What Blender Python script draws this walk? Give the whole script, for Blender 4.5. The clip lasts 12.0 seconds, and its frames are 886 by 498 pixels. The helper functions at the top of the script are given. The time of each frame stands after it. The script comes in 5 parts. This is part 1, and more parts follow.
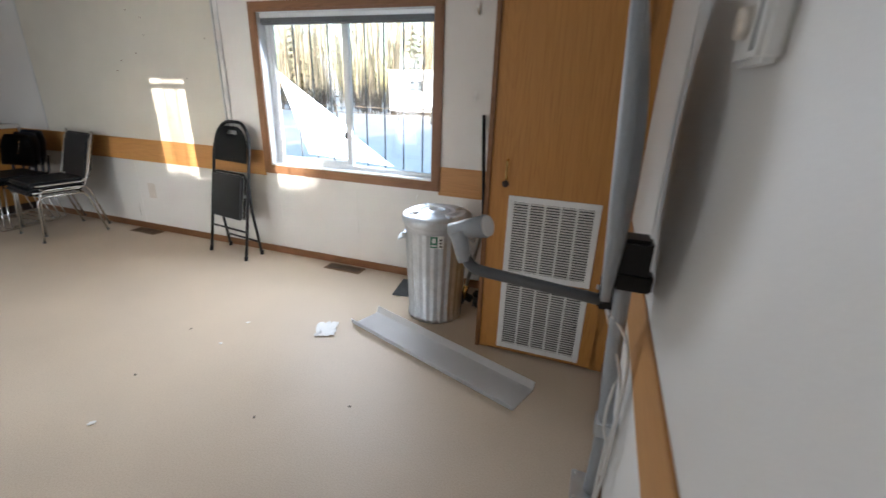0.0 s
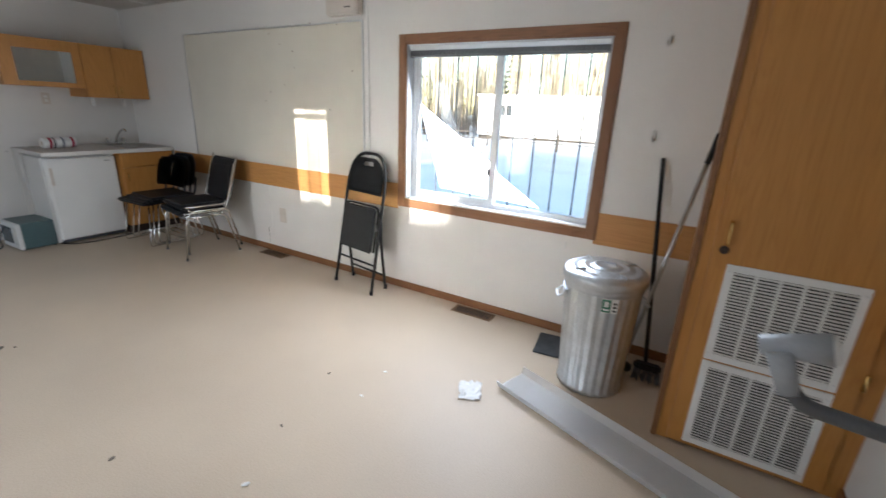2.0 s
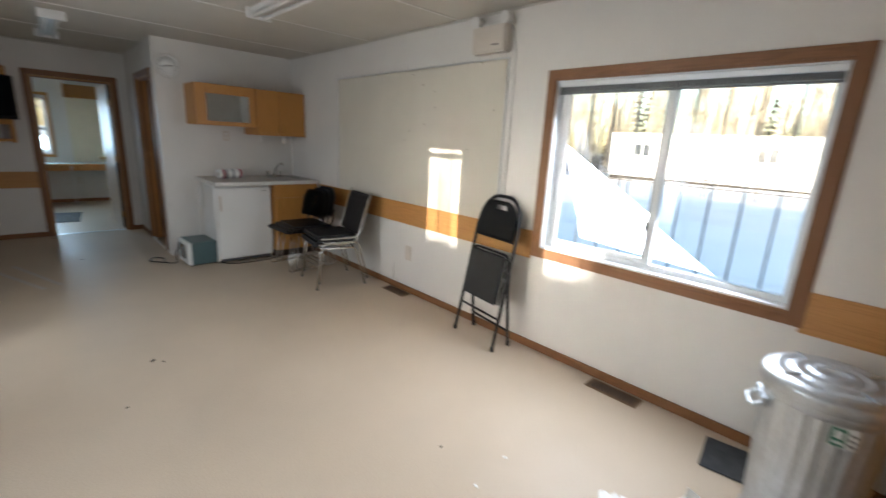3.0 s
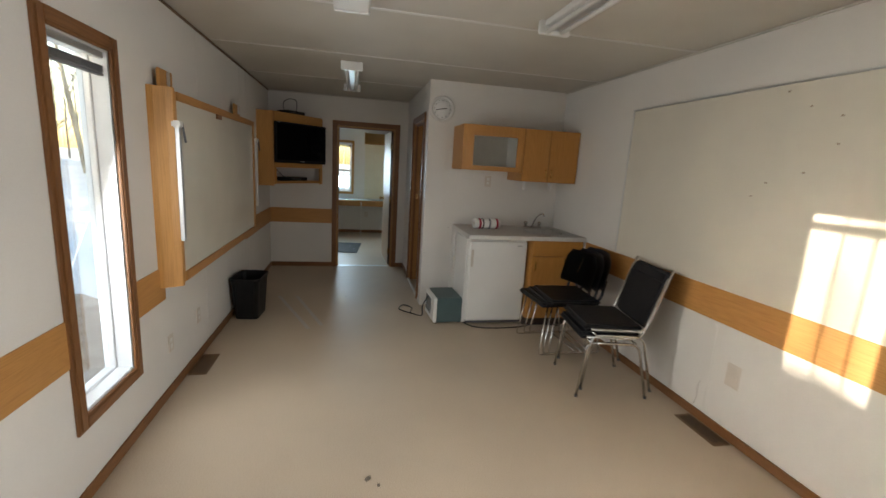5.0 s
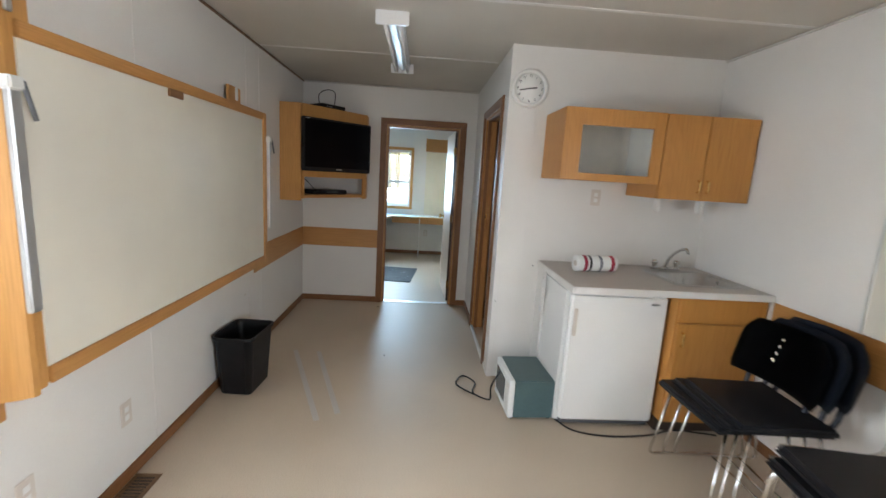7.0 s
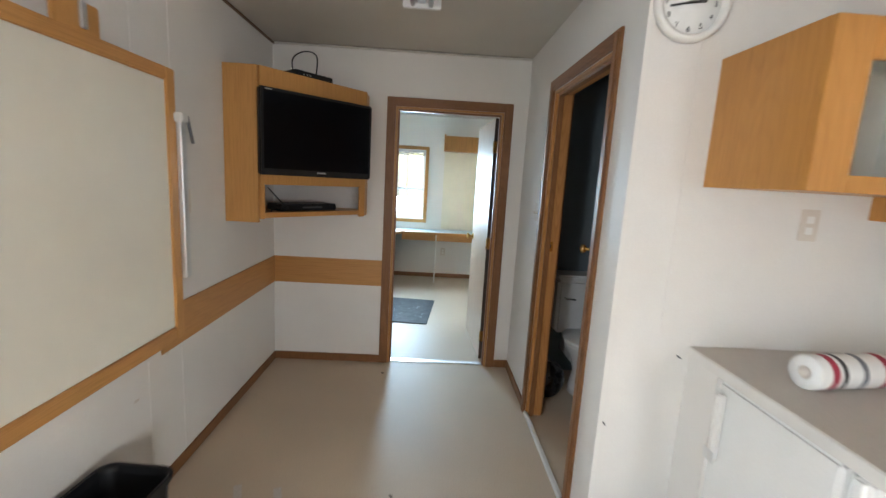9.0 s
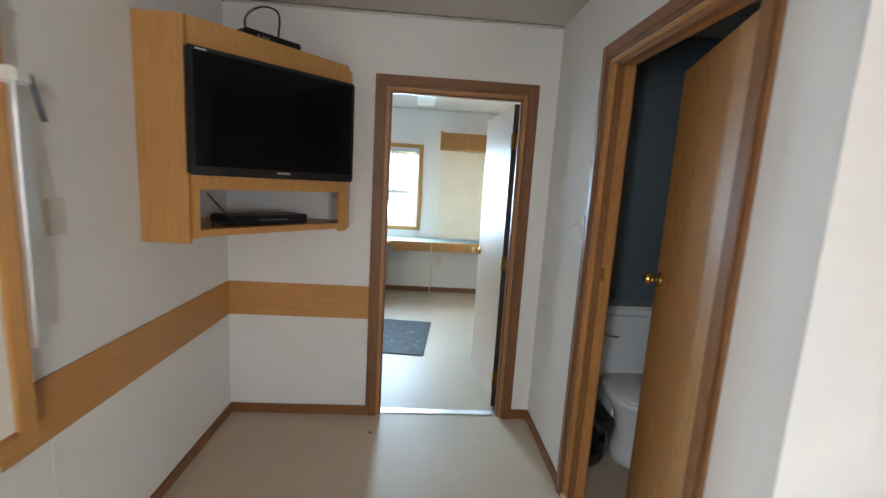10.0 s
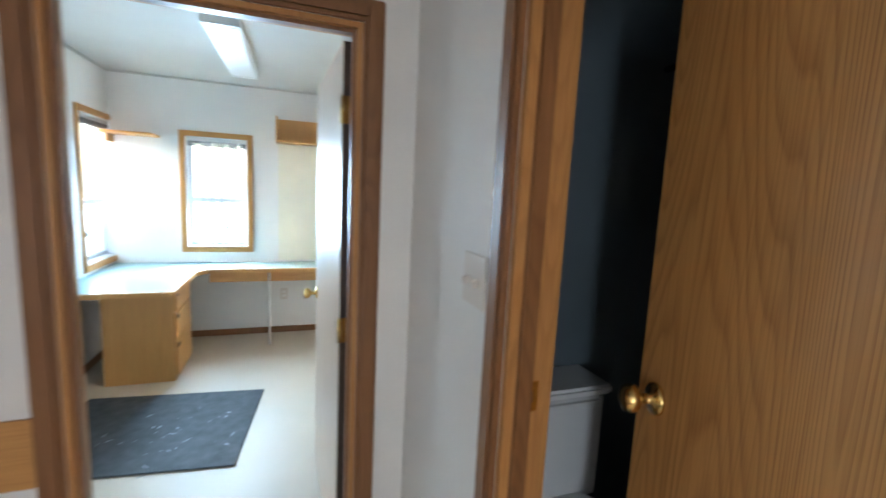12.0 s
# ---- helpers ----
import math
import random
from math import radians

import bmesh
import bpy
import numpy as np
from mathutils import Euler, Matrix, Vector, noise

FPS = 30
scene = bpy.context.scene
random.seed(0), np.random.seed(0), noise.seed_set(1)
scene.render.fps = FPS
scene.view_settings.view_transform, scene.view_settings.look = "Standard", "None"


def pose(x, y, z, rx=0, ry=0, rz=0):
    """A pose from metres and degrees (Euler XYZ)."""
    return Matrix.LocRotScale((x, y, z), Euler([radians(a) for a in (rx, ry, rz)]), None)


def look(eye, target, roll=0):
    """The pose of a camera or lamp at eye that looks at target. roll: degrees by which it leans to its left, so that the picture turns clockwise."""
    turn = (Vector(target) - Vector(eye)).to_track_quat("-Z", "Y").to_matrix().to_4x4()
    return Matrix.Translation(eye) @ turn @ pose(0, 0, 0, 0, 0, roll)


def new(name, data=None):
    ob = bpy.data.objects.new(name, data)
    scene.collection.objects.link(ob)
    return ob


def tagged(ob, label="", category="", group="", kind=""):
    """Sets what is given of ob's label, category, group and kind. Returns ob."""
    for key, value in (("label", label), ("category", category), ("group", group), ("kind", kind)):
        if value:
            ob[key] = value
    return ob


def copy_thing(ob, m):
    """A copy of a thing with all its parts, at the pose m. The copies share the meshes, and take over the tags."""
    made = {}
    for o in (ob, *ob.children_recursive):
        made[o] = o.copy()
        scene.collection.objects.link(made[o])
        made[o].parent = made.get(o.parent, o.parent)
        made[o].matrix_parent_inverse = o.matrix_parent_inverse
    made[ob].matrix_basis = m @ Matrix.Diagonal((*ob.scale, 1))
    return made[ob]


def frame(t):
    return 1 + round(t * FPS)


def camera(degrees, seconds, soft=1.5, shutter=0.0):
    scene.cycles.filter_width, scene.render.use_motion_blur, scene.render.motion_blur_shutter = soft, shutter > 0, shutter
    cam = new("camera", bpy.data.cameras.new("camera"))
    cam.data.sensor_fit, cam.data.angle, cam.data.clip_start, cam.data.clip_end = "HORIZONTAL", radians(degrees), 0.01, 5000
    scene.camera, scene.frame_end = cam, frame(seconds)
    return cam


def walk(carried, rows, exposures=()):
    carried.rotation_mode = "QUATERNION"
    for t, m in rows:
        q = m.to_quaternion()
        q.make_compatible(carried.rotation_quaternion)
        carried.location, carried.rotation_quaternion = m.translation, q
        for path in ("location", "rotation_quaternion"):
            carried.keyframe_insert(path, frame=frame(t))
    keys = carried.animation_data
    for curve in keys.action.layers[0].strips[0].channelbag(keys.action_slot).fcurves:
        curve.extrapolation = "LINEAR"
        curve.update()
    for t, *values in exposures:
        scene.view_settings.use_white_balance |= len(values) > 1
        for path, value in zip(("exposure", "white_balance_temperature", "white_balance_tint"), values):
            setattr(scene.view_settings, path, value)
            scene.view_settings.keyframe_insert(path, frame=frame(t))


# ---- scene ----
cam = camera(92.1, 12.0, shutter=0.5)
PATH = [
    (0, (-0.034, 0.257, 1.394), (-0.664, 2.023, 0.698), 1.9),
    (0.5, (-0.156, 0.331, 1.329), (-0.897, 2.066, 0.665), 2.5),
    (1, (-0.31, 0.463, 1.358), (-1.099, 2.175, 0.69), 2.5),
    (1.5, (-0.444, 0.421, 1.41), (-1.29, 2.108, 0.75), 2.3),
    (2, (-0.615, 0.349, 1.456), (-1.566, 1.996, 0.838), 2.5),
    (2.5, (-0.763, 0.43, 1.457), (-1.898, 1.981, 0.904), 2.8),
    (3, (-0.911, 0.559, 1.473), (-2.311, 1.902, 0.985), 3.1),
    (3.5, (-1.181, 0.692, 1.522), (-2.845, 1.705, 1.068), 3.0),
    (3.7, (-1.323, 0.706, 1.53), (-3.052, 1.611, 1.093), 3.1),
    (5.5, (-2.419, 0.992, 1.536), (-4.361, 1.298, 1.167), 3.4),
    (6, (-2.806, 1.121, 1.519), (-4.762, 1.342, 1.166), 3.4),
    (6.5, (-3.202, 1.116, 1.496), (-5.165, 1.276, 1.15), 3.5),
    (7, (-3.572, 1.039, 1.496), (-5.539, 1.153, 1.154), 3.5),
    (9, (-5.102, 0.912, 1.491), (-7.074, 0.986, 1.168), 3.3),
    (9.5, (-5.486, 0.891, 1.501), (-7.458, 0.986, 1.18), 3.4),
    (10, (-5.846, 0.837, 1.49), (-7.817, 0.963, 1.178), 3.4),
    (10.5, (-6.183, 0.879, 1.472), (-8.152, 1.049, 1.166), 3.2),
    (11, (-6.523, 0.969, 1.47), (-8.486, 1.205, 1.172), 3.2),
    (11.5, (-6.795, 1.06, 1.483), (-8.732, 1.466, 1.198), 3.1),
    (12, (-6.996, 1.232, 1.502), (-8.863, 1.896, 1.237), 2.8),
]
walk(cam, [(t, look(eye, target, roll)) for t, eye, target, roll in PATH], [(0.0, 2.2, 5800, 10), (1.0, 2.3, 5800, 10), (2.5, 2.25, 5700, 10), (3.0, 2.2, 6000, 10), (3.7, 2.1, 6900, 10), (5.5, 2.5, 6300, 10), (6.0, 2.95, 5900, 10), (6.5, 3.2, 6200, 10), (7.0, 3.4, 6000, 10), (9.0, 3.85, 6100, 10), (9.5, 3.92, 6000, 10), (10.5, 4.15, 5900, 10), (11.0, 4.25, 5900, 10), (12.0, 4.25, 5700, 10)])

# ---- world, sun, exposure ----
N, S, E, W = 3.11, -0.265, 0.145, -8.385          # inner faces of the main room
PX, PY = -6.61, 1.61                          # faces of the washroom block
CEIL, WEST = 2.39, -11.52                       # ceiling height, far wall of the office
SUN_WAY = Vector((0.665, 3.5, -0.53)).normalized()

world = bpy.data.worlds.new("sky")
scene.world = world
world.use_nodes = True
wn = world.node_tree
sky = wn.nodes.new("ShaderNodeTexSky")
sky.sky_type, sky.sun_disc = "NISHITA", False
sky.sun_elevation = math.asin(-SUN_WAY.z)
sky.sun_rotation = math.atan2(-SUN_WAY.x, -SUN_WAY.y)
wn.links.new(sky.outputs[0], wn.nodes["Background"].inputs[0])
wn.nodes["Background"].inputs[1].default_value = 0.15
sun = new("sun", bpy.data.lights.new("sun", "SUN"))
sun.data.energy, sun.data.angle, sun.data.color = 3.5, radians(0.5), (1.0, 0.86, 0.68)
sun.matrix_world = look((-20, -60, 20), Vector((-20, -60, 20)) + SUN_WAY)


def sky_light(name, x, y, z, w, h, watts, spread, way, tone=(0.93, 0.97, 1.0), inward=(0, 1)):
    """Area lamp added in a window as daylight fill; way aims it sideways."""
    la = new(name, bpy.data.lights.new(name, "AREA"))
    la.data.shape, la.data.size, la.data.size_y = "RECTANGLE", w, h
    la.data.energy, la.data.spread, la.data.color = watts, radians(spread), tone
    la.matrix_world = look((x, y, z), (x + inward[0] + way * abs(inward[1]), y + inward[1], z - 0.4))


sky_light("daylight_tall_window", -4.257, S - 0.01, 1.25, 0.34, 1.3, 2.1, 150, -0.5)
sky_light("daylight_second_window", -2.99, S - 0.01, 1.20, 0.36, 1.4, 2.1, 160, 0.8)
sky_light("daylight_office_window", -11.26, S - 0.02, 1.36, 0.5, 0.9, 0.45, 90, 0.7, (0.6, 0.83, 1.0))
sky_light("daylight_office_end_window", WEST - 0.02, 0.566, 1.38, 0.4, 0.9, 2.5, 130, 0.0, (0.6, 0.83, 1.0), (1, 0))
sky_light("daylight_big_window", -1.87, N + 0.01, 1.30, 1.3, 1.0, 7.5, 150, -0.25, (0.95, 0.97, 1.0), (0, -1))

# ---- materials ----
def mat(name, base, rough=0.5, metal=0.0, var=0.08, scale=6.0, grain=0.0, gscale=120.0, stretch=(1, 1, 1), bump=0.0,
        alt=None, spec=0.5, coat=0.0, random_amount=0.0):
    """A surface with two scales of variation: broad mottling and fine grain."""
    m = bpy.data.materials.new(name)
    m.use_nodes = True
    nt = m.node_tree
    nd, ln = nt.nodes, nt.links
    bsdf = nd["Principled BSDF"]
    bsdf.inputs["Roughness"].default_value = rough
    bsdf.inputs["Metallic"].default_value = metal
    bsdf.inputs["Specular IOR Level"].default_value = spec
    bsdf.inputs["Coat Weight"].default_value = coat
    tc = nd.new("ShaderNodeTexCoord")
    mp = nd.new("ShaderNodeMapping")
    mp.inputs["Scale"].default_value = stretch
    ln.new(tc.outputs["Object"], mp.inputs[0])
    big = nd.new("ShaderNodeTexNoise")
    big.inputs["Scale"].default_value, big.inputs["Detail"].default_value = scale, 4
    ln.new(mp.outputs[0], big.inputs["Vector"])
    fine = nd.new("ShaderNodeTexNoise")
    fine.inputs["Scale"].default_value, fine.inputs["Detail"].default_value = gscale, 3
    ln.new(mp.outputs[0], fine.inputs["Vector"])
    a = base
    b = alt or tuple(c * (1 - var * 2) for c in base)
    ramp = nd.new("ShaderNodeValToRGB")
    ramp.color_ramp.elements[0].position, ramp.color_ramp.elements[1].position = 0.3, 0.7
    ramp.color_ramp.elements[0].color, ramp.color_ramp.elements[1].color = (*b, 1), (*a, 1)
    ln.new(big.outputs[0], ramp.inputs[0])
    mix = nd.new("ShaderNodeMix")
    mix.data_type, mix.blend_type = "RGBA", "MULTIPLY"
    mix.inputs["Factor"].default_value = grain
    ln.new(ramp.outputs[0], mix.inputs[6])
    gr = nd.new("ShaderNodeValToRGB")
    gr.color_ramp.elements[0].position, gr.color_ramp.elements[1].position = 0.35, 0.6
    gr.color_ramp.elements[0].color = (0.35, 0.3, 0.25, 1)
    ln.new(fine.outputs[0], gr.inputs[0])
    ln.new(gr.outputs[0], mix.inputs[7])
    out = mix.outputs[2]
    if random_amount:
        info = nd.new("ShaderNodeObjectInfo")
        hsv = nd.new("ShaderNodeHueSaturation")
        mr = nd.new("ShaderNodeMapRange")
        mr.inputs[3].default_value, mr.inputs[4].default_value = 1 - random_amount, 1 + random_amount
        ln.new(info.outputs["Random"], mr.inputs[0])
        ln.new(mr.outputs[0], hsv.inputs["Value"])
        ln.new(out, hsv.inputs["Color"])
        out = hsv.outputs[0]
    ln.new(out, bsdf.inputs["Base Color"])
    rr = nd.new("ShaderNodeMapRange")
    rr.inputs[3].default_value, rr.inputs[4].default_value = max(0.02, rough - 0.08), min(1, rough + 0.08)
    ln.new(big.outputs[0], rr.inputs[0])
    ln.new(rr.outputs[0], bsdf.inputs["Roughness"])
    if bump:
        bp = nd.new("ShaderNodeBump")
        bp.inputs["Strength"].default_value, bp.inputs["Distance"].default_value = bump, 0.002
        ln.new(fine.outputs[0], bp.inputs["Height"])
        ln.new(bp.outputs[0], bsdf.inputs["Normal"])
    return m


def oak(name, light, dark, along="z", rough=0.42, rings=5.0, contrast=0.6, count=34, drawn=0.11):
    """Flat-sawn oak: distorted rings drawn out along one axis, with fine pores."""
    m = bpy.data.materials.new(name)
    m.use_nodes = True
    nd, ln = m.node_tree.nodes, m.node_tree.links
    bsdf = nd["Principled BSDF"]
    tc, mp, mp2 = nd.new("ShaderNodeTexCoord"), nd.new("ShaderNodeMapping"), nd.new("ShaderNodeMapping")
    ax = "xyz".index(along)
    s1, s2 = [1.0, 1.0, 1.0], [260.0, 260.0, 260.0]
    s1[ax], s2[ax] = drawn, 5.0
    mp.inputs["Scale"].default_value, mp2.inputs["Scale"].default_value = s1, s2
    ln.new(tc.outputs["Object"], mp.inputs[0])
    ln.new(tc.outputs["Object"], mp2.inputs[0])
    n1 = nd.new("ShaderNodeTexNoise")
    n1.inputs["Scale"].default_value, n1.inputs["Detail"].default_value = rings, 1.5
    ln.new(mp.outputs[0], n1.inputs["Vector"])
    mul = nd.new("ShaderNodeMath")
    mul.operation = "MULTIPLY"
    mul.inputs[1].default_value = count
    ln.new(n1.outputs[0], mul.inputs[0])
    fr = nd.new("ShaderNodeMath")
    fr.operation = "FRACT"
    ln.new(mul.outputs[0], fr.inputs[0])
    ramp = nd.new("ShaderNodeValToRGB")
    mid = tuple(l + (d - l) * contrast for l, d in zip(light, dark))
    ramp.color_ramp.elements[0].color, ramp.color_ramp.elements[1].color = (*mid, 1), (*light, 1)
    ramp.color_ramp.elements[1].position = 0.45
    e = ramp.color_ramp.elements.new(0.85)
    e.color = (*light, 1)
    e = ramp.color_ramp.elements.new(1.0)
    e.color = (*mid, 1)
    ln.new(fr.outputs[0], ramp.inputs[0])
    n2 = nd.new("ShaderNodeTexNoise")
    n2.inputs["Scale"].default_value, n2.inputs["Detail"].default_value = 1.0, 2
    ln.new(mp2.outputs[0], n2.inputs["Vector"])
    r2 = nd.new("ShaderNodeValToRGB")
    r2.color_ramp.elements[0].position, r2.color_ramp.elements[1].position = 0.32, 0.55
    r2.color_ramp.elements[0].color = (0.72, 0.66, 0.58, 1)
    ln.new(n2.outputs[0], r2.inputs[0])
    mx = nd.new("ShaderNodeMix")
    mx.data_type, mx.blend_type = "RGBA", "MULTIPLY"
    mx.inputs["Factor"].default_value = 0.6
    ln.new(ramp.outputs[0], mx.inputs[6])
    ln.new(r2.outputs[0], mx.inputs[7])
    ln.new(mx.outputs[2], bsdf.inputs["Base Color"])
    bsdf.inputs["Roughness"].default_value = rough
    bp = nd.new("ShaderNodeBump")
    bp.inputs["Strength"].default_value, bp.inputs["Distance"].default_value = 0.15, 0.001
    ln.new(n2.outputs[0], bp.inputs["Height"])
    ln.new(bp.outputs[0], bsdf.inputs["Normal"])
    return m


def glass_mat(name, rough=0.0):
    m = bpy.data.materials.new(name)
    m.use_nodes = True
    b = m.node_tree.nodes["Principled BSDF"]
    b.inputs["Transmission Weight"].default_value = 1.0
    b.inputs["Roughness"].default_value = rough
    b.inputs["IOR"].default_value = 1.45
    b.inputs["Specular IOR Level"].default_value = 0.06
    b.inputs["Base Color"].default_value = (0.97, 0.99, 0.99, 1)
    return m


M = {
    "wall": mat("wall_vinyl", (0.755, 0.735, 0.70), 0.55, var=0.03, scale=1.6, grain=0.05, gscale=240, bump=0.12),
    "board": mat("tack_panel", (0.68, 0.64, 0.55), 0.7, var=0.04, scale=2.2, grain=0.05, gscale=300, bump=0.1),
    "ceiling": mat("ceiling_panel", (0.63, 0.60, 0.54), 0.7, var=0.06, scale=1.4, grain=0.06, gscale=200, bump=0.2),
    "floor": mat("sheet_vinyl", (0.60, 0.495, 0.375), 0.5, var=0.06, scale=1.3, grain=0.18, gscale=170, bump=0.05, spec=0.4),
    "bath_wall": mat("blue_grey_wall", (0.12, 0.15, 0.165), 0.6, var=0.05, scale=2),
    "trim": oak("dark_oak_trim", (0.235, 0.105, 0.037), (0.13, 0.053, 0.019), "z", 0.45, 4, 0.35, 50),
    "trim_h": oak("dark_oak_trim_level", (0.235, 0.105, 0.037), (0.13, 0.053, 0.019), "x", 0.45, 4, 0.35, 50),
    "jamb": oak("oak_jamb", (0.46, 0.225, 0.07), (0.30, 0.13, 0.036), "z", 0.42, 4, 0.4, 60, 0.06),
    # The backlit look of the raised slats is put into this grey.
    "blind": mat("backlit_blind_grey", (0.16, 0.165, 0.18), 0.5, var=0.1),
    "band": oak("oak_band", (0.50, 0.25, 0.075), (0.38, 0.17, 0.045), "x", 0.45, 3, 0.2, 50),
    "band_y": oak("oak_band_cross", (0.50, 0.25, 0.075), (0.38, 0.17, 0.045), "y", 0.45, 3, 0.2, 50),
    "oak": oak("oak_veneer", (0.50, 0.235, 0.055), (0.36, 0.145, 0.03), "z", 0.4, 3.2, 0.22, 50),
    "oak_door": oak("oak_door_veneer", (0.54, 0.275, 0.082), (0.33, 0.145, 0.036), "z", 0.5, 4.2, 0.6, 60, 0.05),
    "maple": oak("honey_veneer", (0.54, 0.275, 0.08), (0.44, 0.205, 0.055), "z", 0.42, 2.4, 0.15, 50),
    "pale_door": oak("pale_door_veneer", (0.60, 0.46, 0.35), (0.50, 0.36, 0.26), "z", 0.4, 2.4, 0.4),
    "dark_edge": mat("dark_edge", (0.05, 0.03, 0.02), 0.6),
    "white_metal": mat("white_enamel", (0.80, 0.80, 0.78), 0.32, var=0.02, scale=3, grain=0.04),
    "vinyl_frame": mat("white_vinyl_frame", (0.78, 0.80, 0.82), 0.4, var=0.03),
    "slat": mat("slat_enamel", (0.72, 0.71, 0.67), 0.4, var=0.05),
    "black_void": mat("duct_shade", (0.03, 0.03, 0.03), 0.8),
    "black": mat("black_plastic", (0.012, 0.012, 0.013), 0.42, var=0.2, scale=20, bump=0.05, spec=0.3),
    "vinyl_black": mat("black_vinyl", (0.016, 0.017, 0.02), 0.42, var=0.2, scale=9, grain=0.2, gscale=300, bump=0.25, spec=0.25),
    "fabric_black": mat("black_fabric", (0.02, 0.02, 0.021), 0.85, var=0.2, scale=30, grain=0.3, gscale=500, bump=0.5),
    "navy": mat("navy_plastic", (0.017, 0.022, 0.034), 0.35, var=0.15, scale=12, bump=0.08),
    "screen": mat("tv_glass", (0.004, 0.004, 0.005), 0.1, var=0.05, spec=0.12),
    "chrome": mat("chrome_tube", (0.70, 0.69, 0.66), 0.16, metal=1.0, var=0.06, scale=18),
    "steel": mat("brushed_steel", (0.55, 0.55, 0.54), 0.3, metal=1.0, var=0.08, scale=6, grain=0.2, gscale=200, stretch=(1, 12, 1)),
    "galv": mat("galvanised_steel", (0.62, 0.65, 0.68), 0.36, metal=0.8, var=0.07, scale=14, grain=0.1, gscale=50, bump=0.05),
    "alu": mat("aluminium", (0.72, 0.73, 0.73), 0.35, metal=0.9, var=0.05),
    "brass": mat("brass", (0.78, 0.55, 0.20), 0.2, metal=1.0, var=0.1, scale=30),
    "grey_paint": mat("grey_dish_paint", (0.36, 0.38, 0.40), 0.45, var=0.06, scale=5, grain=0.08),
    "dark_grey": mat("dark_grey_paint", (0.10, 0.105, 0.11), 0.45, var=0.1),
    "teal": mat("teal_enamel", (0.075, 0.13, 0.135), 0.38, var=0.08, scale=5, grain=0.1, gscale=60),
    "laminate": mat("speckled_laminate", (0.60, 0.56, 0.52), 0.4, var=0.04, scale=4, grain=0.35, gscale=330),
    "white_edge": mat("worn_white_edge", (0.74, 0.72, 0.68), 0.45, var=0.06),
    "blue_top": mat("pale_blue_laminate", (0.32, 0.47, 0.49), 0.3, var=0.03, scale=3, grain=0.1, gscale=250),
    "paper": mat("white_paper", (0.82, 0.82, 0.80), 0.7, var=0.03, scale=30, bump=0.2),
    "red_ink": mat("red_ink", (0.36, 0.02, 0.05), 0.5),
    "dark_ink": mat("dark_ink", (0.03, 0.03, 0.03), 0.5),
    "green_ink": mat("green_ink", (0.05, 0.20, 0.12), 0.5),
    "logo_grey": mat("faded_logo_grey", (0.19, 0.20, 0.23), 0.5),
    "ivory": mat("ivory_plastic", (0.66, 0.60, 0.53), 0.4, var=0.05),
    "white_plastic": mat("white_plastic", (0.78, 0.77, 0.74), 0.4, var=0.03),
    "whiteboard": mat("whiteboard_enamel", (0.78, 0.74, 0.64), 0.22, var=0.03, scale=2.5, coat=0.2),
    "bronze": mat("bronze_vent", (0.22, 0.13, 0.065), 0.45, metal=0.4, var=0.15),
    "rubber": mat("black_mat_rubber", (0.028, 0.033, 0.037), 0.75, alt=(0.055, 0.06, 0.065), scale=14, grain=0.3, gscale=180, bump=0.5),
    "ceramic": mat("ceramic_white", (0.74, 0.74, 0.72), 0.12, var=0.02, coat=0.3),
    "bag": mat("black_bin_bag", (0.012, 0.012, 0.013), 0.28, var=0.2, scale=14, bump=0.4),
    "wire_white": mat("white_cable", (0.72, 0.70, 0.66), 0.45),
    "cream": mat("cream_panel", (0.74, 0.70, 0.56), 0.6, var=0.03),
    "snow": mat("snow", (0.88, 0.86, 0.83), 0.75, alt=(0.80, 0.79, 0.77), scale=0.5, grain=0.05, gscale=9, bump=0.4),
    "dead_grass": mat("dead_grass_ground", (0.30, 0.21, 0.13), 0.9, alt=(0.55, 0.47, 0.40), scale=2.5, grain=0.5, gscale=40, bump=0.8),
    "siding": mat("white_siding", (0.74, 0.74, 0.72), 0.6, var=0.04, scale=0.6),
    "bark": mat("birch_bark", (0.58, 0.51, 0.38), 0.8, alt=(0.34, 0.28, 0.20), scale=1.4, grain=0.4, gscale=16, stretch=(1, 1, 0.3)),
    "twig": mat("grey_twig", (0.20, 0.165, 0.13), 0.85, var=0.2),
    "needles": mat("spruce_needles", (0.12, 0.12, 0.055), 0.8, var=0.3, scale=2, grain=0.4, gscale=20),
    "brush": mat("brush_and_skirt_shade", (0.10, 0.085, 0.07), 0.9, var=0.3, scale=3),
    "dark_window": mat("far_window_glass", (0.04, 0.05, 0.06), 0.15),
    "glass": glass_mat("window_glass"),
    "frost": glass_mat("acrylic_diffuser", 0.5),
}
fb = M["frost"].node_tree.nodes["Principled BSDF"]
fb.inputs["Transmission Weight"].default_value = 0.72
fb.inputs["Base Color"].default_value = (0.92, 0.92, 0.92, 1)
M["cab_in"] = mat("cabinet_inside", (0.76, 0.74, 0.68), 0.5, var=0.05)


